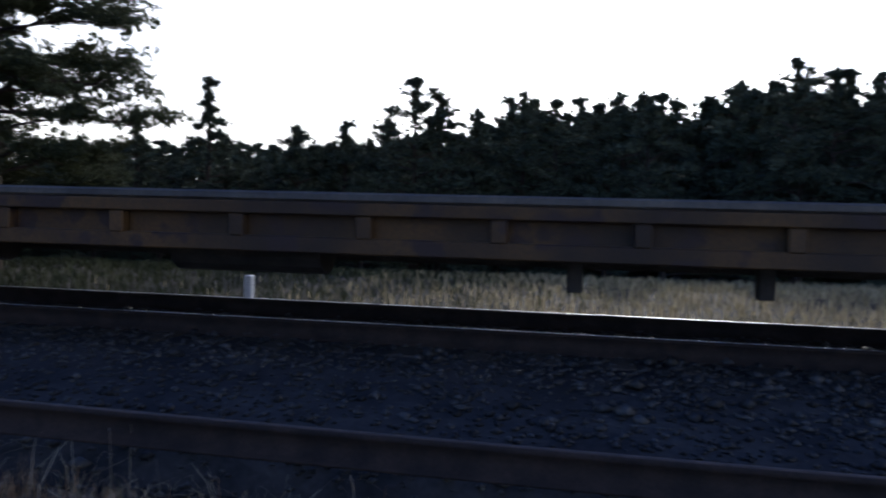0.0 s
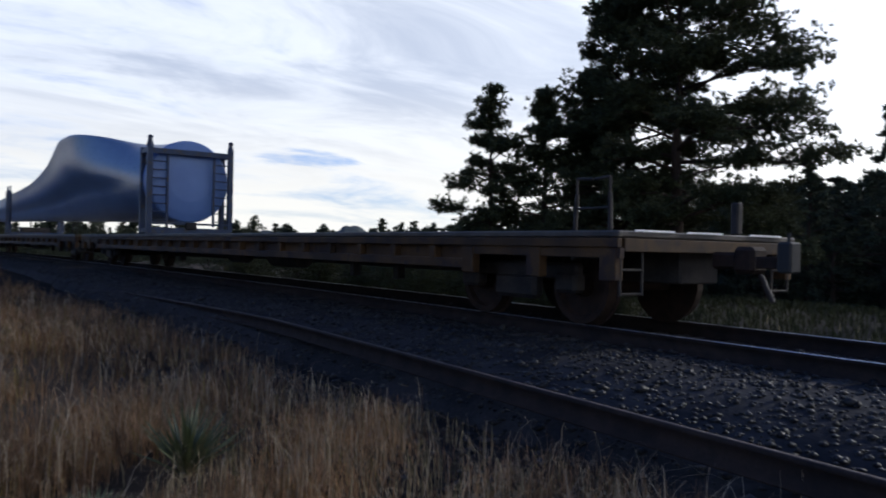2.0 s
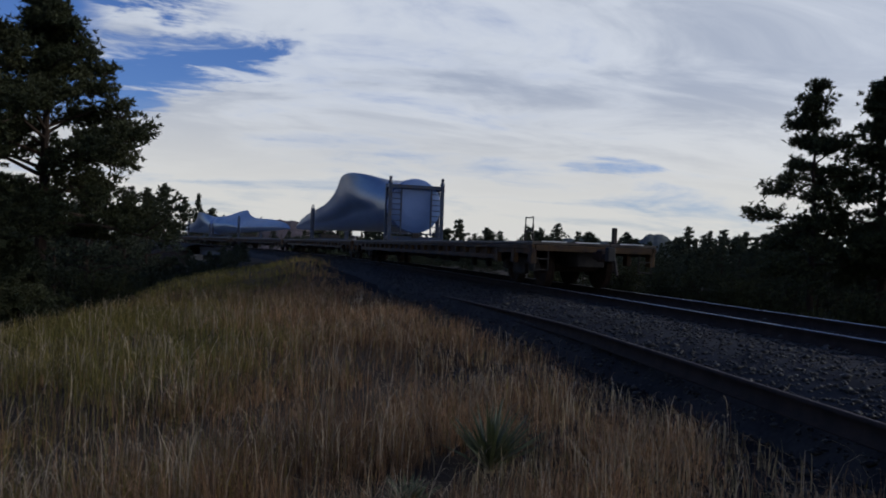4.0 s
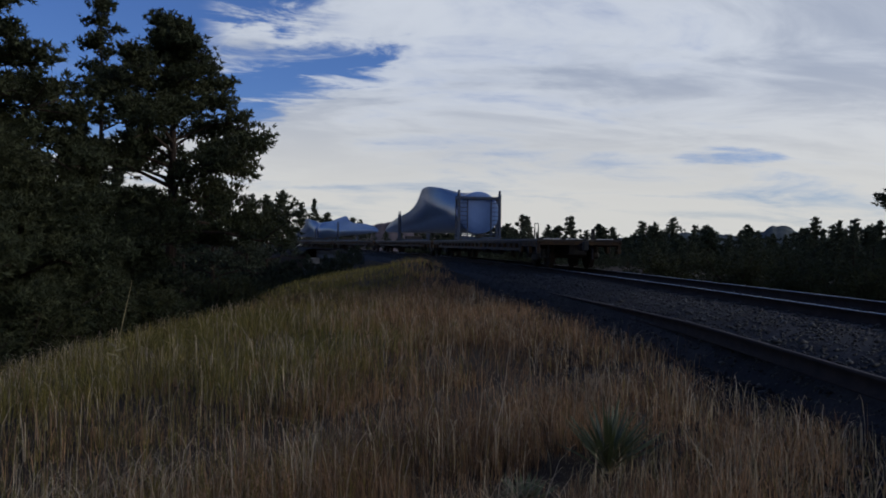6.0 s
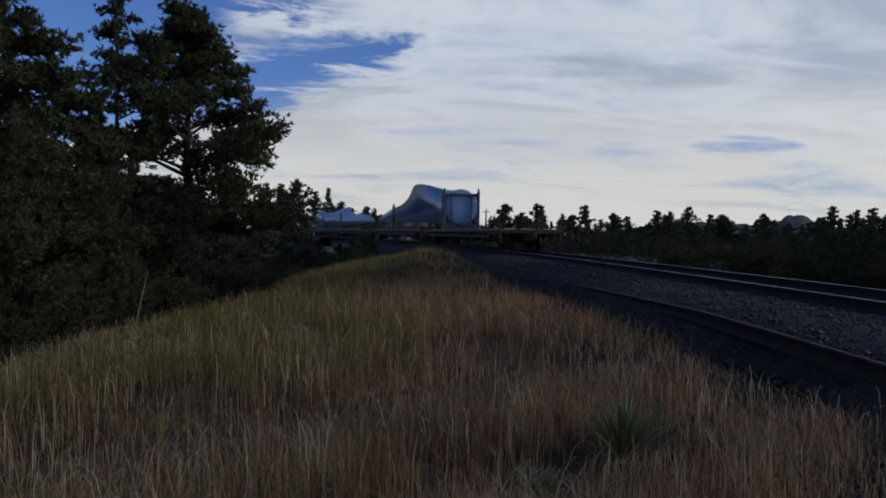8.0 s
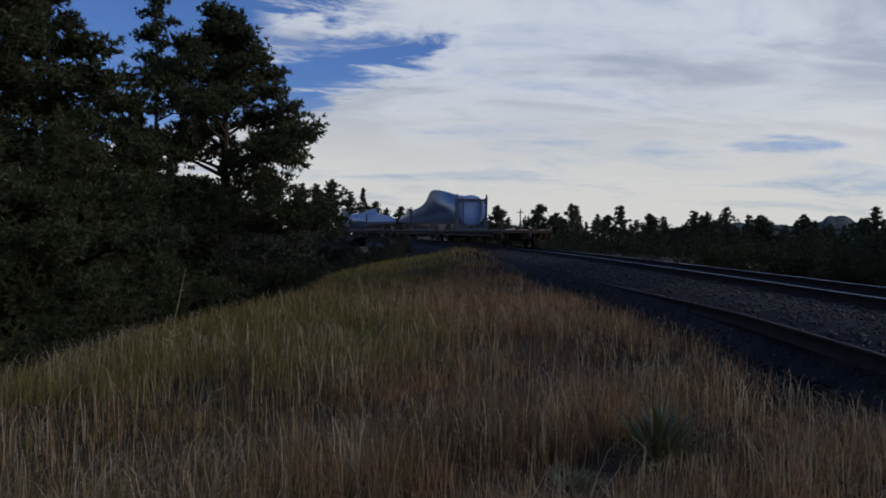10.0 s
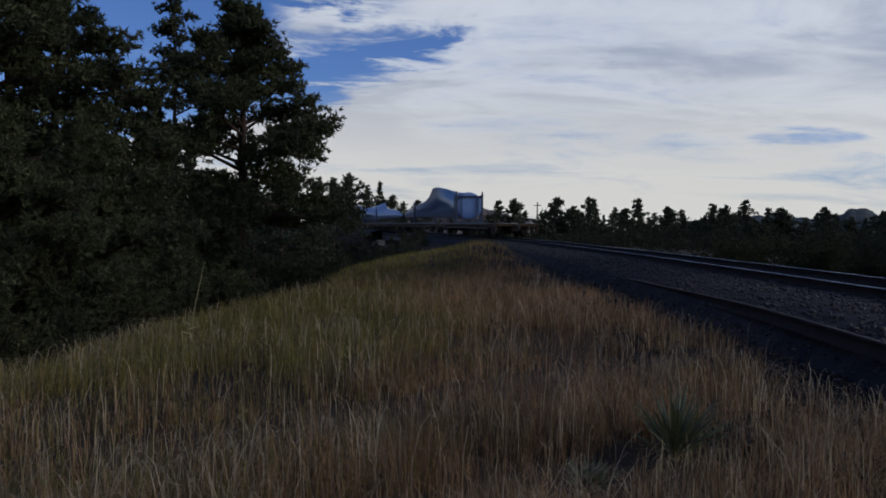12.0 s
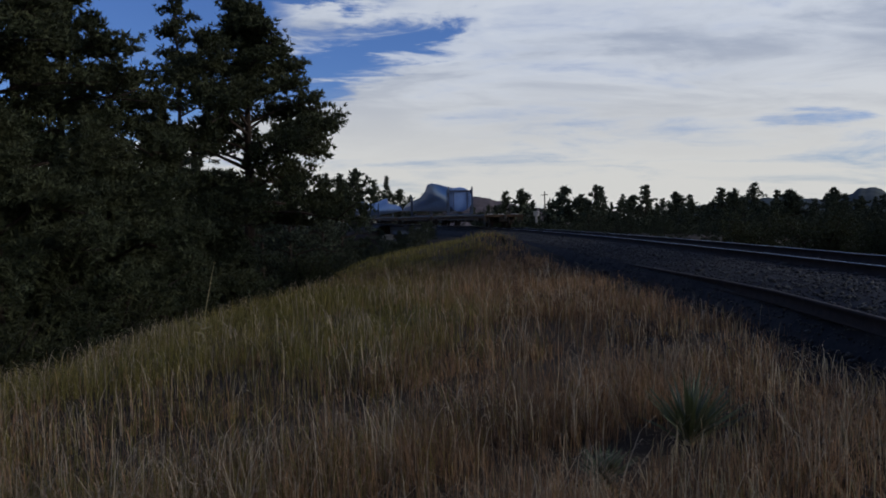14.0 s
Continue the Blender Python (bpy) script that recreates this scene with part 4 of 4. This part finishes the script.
# ---- distance ----
def hill(name, label, az0, az1, dist, profile, mat, depth=260.0):
    n = 140
    v = []
    for i in range(n + 1):
        a = az0 + (az1 - az0) * i / n
        el = float(np.interp(a, [p[0] for p in profile], [p[1] for p in profile])) + 0.03 * math.sin(a * 7) + 0.02 * math.sin(a * 17)
        for dd, k in ((-depth, 0.0), (-depth * 0.4, 0.6), (0, 1.0), (depth, 0.3)):
            q = dist + dd
            top = EYE + dist * math.tan(radians(el))
            v.append((-math.sin(radians(a)) * q, math.cos(radians(a)) * q, -30 + (top + 30) * k))
    i = np.arange((n + 1) * 4).reshape(n + 1, 4)
    f = np.stack([i[:-1, :-1], i[1:, :-1], i[1:, 1:], i[:-1, 1:]], -1).reshape(-1, 4)
    tagged(fast(name, np.array(v), f, mat, None, True), label, "hill", kind="structure")


hill("backdrop", "distant flat-topped wooded hill beyond the valley", 59, 77, 2000, [(59, 0.4), (62.8, 0.7), (64.0, 0.92), (64.5, 1.36), (65.0, 1.45), (65.7, 1.42), (66.1, 1.1), (67.2, 0.72), (70, 0.95), (72, 0.95), (75, 0.6), (77, 0.3)], M_HILL)
hill("backdrop", "low distant ridge beyond the bridge", 84, 98, 1700, [(84, 0.2), (88, 0.8), (90.5, 1.45), (92, 1.5), (93.5, 1.2), (98, 0.5)], M_RIDGE)

# a utility pole and a hut beyond the curve
def pole_and_hut():
    x, y, z = spot(86.0, 150)
    p = thing("utility_pole", "weathered wooden utility pole with a crossarm", "pole", pose(x, y, z, 0, 0, 30))
    h = EYE + 150 * math.tan(radians(1.75)) - z
    part("mast", rod(B(), (0, 0, -0.3), (0, 0, h), 0.16, 0.11, 8), M_WOODPOLE, p)
    part("crossarm", box(B(), -1.1, 1.1, -0.06, 0.06, h - 0.7, h - 0.56, 0.01), M_WOODPOLE, p)
    x, y, z = spot(86.6, 105)
    g = EYE + 105 * math.tan(radians(0.35)) - z
    s = thing("signal_cabinet", "small pale cabinet on a post by the line", "cabinet", pose(x, y, z, 0, 0, 80))
    part("case", box(B(), -0.35, 0.35, -0.3, 0.3, g - 0.6, g, 0.03), M_CONCRETE, s)
    part("post", box(B(), -0.12, 0.12, -0.12, 0.12, -0.3, g - 0.6, 0.02), M_CONCRETE, s)


pole_and_hut()


# ---- grass ----
def blades_mesh(name, label, x, y, z, h, w, bend_k, mat, rng, category="grass", aim=None, arch=False):
    """One mesh of bent grass blades, each a strip of two quads and a tip."""
    n = len(x)
    a = rng.uniform(0, 6.28, n) if aim is None else aim + rng.normal(0, 0.5, n)
    lean = (0.05 + 1.1 * rng.random(n) ** 1.5) * bend_k
    dx, dy = np.cos(a) * lean * h, np.sin(a) * lean * h
    px, py = -np.sin(a) * w, np.cos(a) * w
    steps = ((0, 0, 1.0), (0.5, 0.10, 0.85), (0.86, 0.42, 0.6), (0.95, 0.8, 0.5), (0.84, 1.1, 0.2)) if arch else ((0, 0, 1.0), (0.45, 0.14, 0.9), (0.82, 0.5, 0.6), (1.0, 1.0, 0.12))
    m = len(steps)
    v = np.empty((n, m, 2, 3))
    for j, (u, k, ww) in enumerate(steps):
        up = u - (0.0 if arch else 0.45 * k * lean * u)
        for side in (0, 1):
            sg = ww if side == 0 else -ww
            v[:, j, side, 0] = x + dx * k + px * sg
            v[:, j, side, 1] = y + dy * k + py * sg
            v[:, j, side, 2] = z + h * up - (0.03 if j == 0 else 0)
    i = 2 * m * np.arange(n)[:, None]
    f = np.concatenate([i + np.array([2 * j, 2 * j + 1, 2 * j + 3, 2 * j + 2]) for j in range(m - 1)])
    return tagged(fast(name, v.reshape(-1, 3), f, mat), label, category, kind="stuff")


def polar_field(rng, n, az0, az1, r0, r1, clump=0.10, per=9):
    m = n // per
    az = np.radians(rng.uniform(az0, az1, m))
    r = r0 * (r1 / r0) ** rng.random(m)
    cx, cy = -np.sin(az) * r, np.cos(az) * r
    spread = clump * (0.6 + r / 14)
    ox, oy = rng.normal(0, 1, (2, m * per))
    x = np.repeat(cx, per) + ox * np.repeat(spread, per)
    y = np.repeat(cy, per) + oy * np.repeat(spread, per)
    return x, y, np.arctan2(oy, ox)


YUCCAS = [(76.2, 5.6, 0.50), (82.0, 4.7, 0.24)]   # azimuth, distance, leaf length


def build_grass():
    rng = np.random.default_rng(8)

    def sift(x, y, aim, margin=0.0, thin=1.0):
        s, l = track_coords(x, y)
        edge = -3.25 - 0.034 * np.clip(s - 6, 0, 20) + 0.3 * wob(x, y, 0.9, 1.0) + margin
        bare = ease(wob(x, y, 1.15, 5.0) + 0.6 * wob(x, y, 2.9, 2.0), -0.55, 0.6)
        near = 1 - 0.75 * ease(np.hypot(x, y), 8, 18)
        p = ease(edge - l, 0.0, 1.0) * (1 - near * (1 - (0.14 + 0.86 * bare)))
        for az, dist, k in YUCCAS:
            yx, yy = -math.sin(radians(az)) * dist, math.cos(radians(az)) * dist
            p = p * ease(np.hypot(x - yx * 0.97, y - yy * 0.97), 0.7 * k, 1.5 * k)
        keep = rng.random(len(x)) < p
        return x[keep], y[keep], aim[keep]

    # tall straw grass
    near = sift(*polar_field(rng, 290000, 14, 135, 2.6, 30, 0.055, 18))
    back = sift(*polar_field(rng, 60000, 78, 118, 11, 52, 0.10, 10))
    x, y, aim = (np.concatenate(q) for q in zip(near, back))
    d = np.hypot(x, y)
    patch = 0.5 + 0.5 * wob(x, y, 0.45, 4.0) / 1.5
    h = (0.12 + 0.36 * rng.random(len(x)) ** 1.6) * (0.75 + 0.4 * patch) * (0.8 + 0.2 * ease(d, 4, 8)) * (1 - 0.2 * ease(d, 10, 30))
    green = rng.random(len(x)) < 0.06 + 0.5 * ease(-y, -0.8, 2.5) + 0.5 * ease(d, 24, 34) + 0.75 * ease(wob(x, y, 0.35, 7.0), -0.2, 0.8) * ease(-y, -1.5, 2.5)
    w = 0.0008 + 0.00020 * d
    z = ground_z(x, y)
    for name, lab, q, mat in (("straw_grass", "tall dry straw-coloured grass on the bank", ~green, M_GRASS), ("green_grass", "greener grass mixed among dry stems", green, M_GREEN)):
        blades_mesh(name, lab, x[q], y[q], z[q], h[q], w[q], 1.15, mat, rng, aim=aim[q])
    # short undergrowth
    x, y, _ = sift(*polar_field(rng, 60000, 14, 135, 2.6, 32, 0.16), margin=0.25)
    d = np.hypot(x, y)
    blades_mesh("short_grass", "short dry undergrowth between the tufts", x, y, ground_z(x, y), rng.uniform(0.05, 0.20, len(x)), 0.0013 + 0.0003 * d, 0.9, M_GRASS, rng)
    # seed stems
    x, y, _ = sift(*polar_field(rng, 21000, 14, 135, 2.8, 20, 0.10, 6))
    d = np.hypot(x, y)
    blades_mesh("seed_stems", "pale arching seed stems above the grass", x, y, ground_z(x, y), rng.uniform(0.18, 0.48, len(x)), 0.0010 + 0.00020 * d, 1.2, M_STEM, rng, arch=True)
    # thin weeds in the gravel
    x, y, _ = polar_field(rng, 9000, 12, 78, 3.2, 10, 0.10, 7)
    s, l = track_coords(x, y)
    q = (l < -3.6) & (rng.random(len(x)) < 0.5)
    x, y = x[q], y[q]
    blades_mesh("gravel_weeds", "thin dry weeds growing through gravel", x, y, ground_z(x, y), rng.uniform(0.10, 0.34, len(x)), 0.0035 + 0 * x, 0.7, M_PALE, rng)
    # meadow beyond the line
    n = 60000
    s, l = rng.uniform(-45, 40, n), 3.4 + 30 * rng.random(n) ** 1.5
    x, y = at(s, l)
    d = np.hypot(x, y)
    # past s = 4 the pines' shade is put in as dark olive colour
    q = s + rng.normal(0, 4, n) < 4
    for name, lab, k, mat in (("meadow_grass", "pale dry meadow grass beyond the line", q, M_PALE), ("rough_grass", "meadow grass beyond the line, dark olive for the pines' shade", ~q, M_BUSH)):
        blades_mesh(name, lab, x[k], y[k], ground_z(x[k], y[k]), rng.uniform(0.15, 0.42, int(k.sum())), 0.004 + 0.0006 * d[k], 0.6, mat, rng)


build_grass()


def build_yucca(az, dist, k, seed, label):
    rng = np.random.default_rng(seed)
    yu = thing("yucca", label, "yucca", pose(*spot(az, dist), 0, 0, 0), "yuccas")
    me = bpy.data.meshes.new("leaf")
    me.from_pydata([(-0.013, 0, 0), (0.013, 0, 0), (0, 0.008, 0.02), (0.014, 0.004, 0.5), (-0.014, 0.004, 0.5), (0, 0.014, 0.5), (0, -0.02, 1.0)], [],
                   [(0, 2, 5, 4), (2, 1, 3, 5), (4, 5, 6), (5, 3, 6), (0, 4, 3, 1), (4, 6, 3)])
    me.materials.append(M_YUCCA)
    for i in range(72):
        lf = new("leaf", me)
        lf.parent = yu
        tilt = math.degrees(math.acos(rng.uniform(0.5, 0.99)))
        lf.matrix_basis = pose(0, 0, 0, 0, 0, rng.uniform(0, 360)) @ pose(0, 0, 0, tilt, 0, 0) @ pose(0, 0, 0.03, 0, 0, rng.uniform(-25, 25)) @ Matrix.Diagonal((1, 1, k * rng.uniform(0.7, 1.1), 1))
    part("crown_base", rod(B(), (0, 0, -0.05), (0, 0, 0.07), 0.05, 0.03, 8), M_STALK, yu)


build_yucca(*YUCCAS[0], 3, "grey-green spiky yucca among dry grass")
build_yucca(*YUCCAS[1], 4, "small spiky yucca among dry grass")


def build_stalk():
    st = thing("mullein_stalk", "tall dry mullein stalk standing in grass", "plant stalk", pose(*spot(110.3, 9.5)))
    bm = rod(B(), (0, 0, -0.05), (0.01, 0.04, 0.62), 0.006, 0.005, 6)
    rod(bm, (0.01, 0.04, 0.6), (0.03, 0.17, 1.18), 0.007, 0.003, 6)
    part("stem", bm, M_STALK, st)
    bm = B()
    for i in range(9):
        a = i * 2.4
        rod(bm, (0.02, 0, 0.1 + 0.05 * i), (0.02 + 0.12 * math.cos(a), 0.12 * math.sin(a), 0.14 + 0.05 * i), 0.02, 0.004, 4)
    part("withered_leaves", bm, M_STALK, st)


build_stalk()


# ---- what moves ----
def run(t):
    """Arc length of the first blade's root at t seconds: the train slowly loses speed."""
    return 12.395 + 6.193 * t - 0.0938 * t * t


def chord(s0, s1, s_at):
    """Pose of a stiff body whose two bearing points lie on the line at s0 < s1, its origin at s_at."""
    x0, y0 = at(s0)
    x1, y1 = at(s1)
    k = (s_at - s0) / (s1 - s0)
    return pose(float(x0 + (x1 - x0) * k), float(y0 + (y1 - y0) * k), 0, 0, 0, math.degrees(math.atan2(y1 - y0, x1 - x0)))


def motions():
    times = [0.5 * i for i in range(29)]
    for (c0, c1), car in zip(CARS, cars):
        walk(car, [(t, chord(run(t) + c0 + 2.1, run(t) + c1 - 2.1, run(t) + (c0 + c1) / 2)) for t in times])
    walk(tail, [(t, chord(run(t) - 20.1, run(t) - 19.0, run(t) - 19.5)) for t in times])
    for (o, sg), bl, fr, cr in zip(BLADES, blades, frames, cradles):
        lo, hi = (o, o + 30) if sg > 0 else (o - 30, o)
        hold = o + (22.6 if sg > 0 else -19.0)
        walk(bl, [(t, chord(run(t) + lo, run(t) + hi, run(t) + o)) for t in times])
        walk(fr, [(t, chord(run(t) + o - 3, run(t) + o + 3, run(t) + o)) for t in times])
        walk(cr, [(t, chord(run(t) + hold - 3, run(t) + hold + 3, run(t) + hold)) for t in times])


motions()
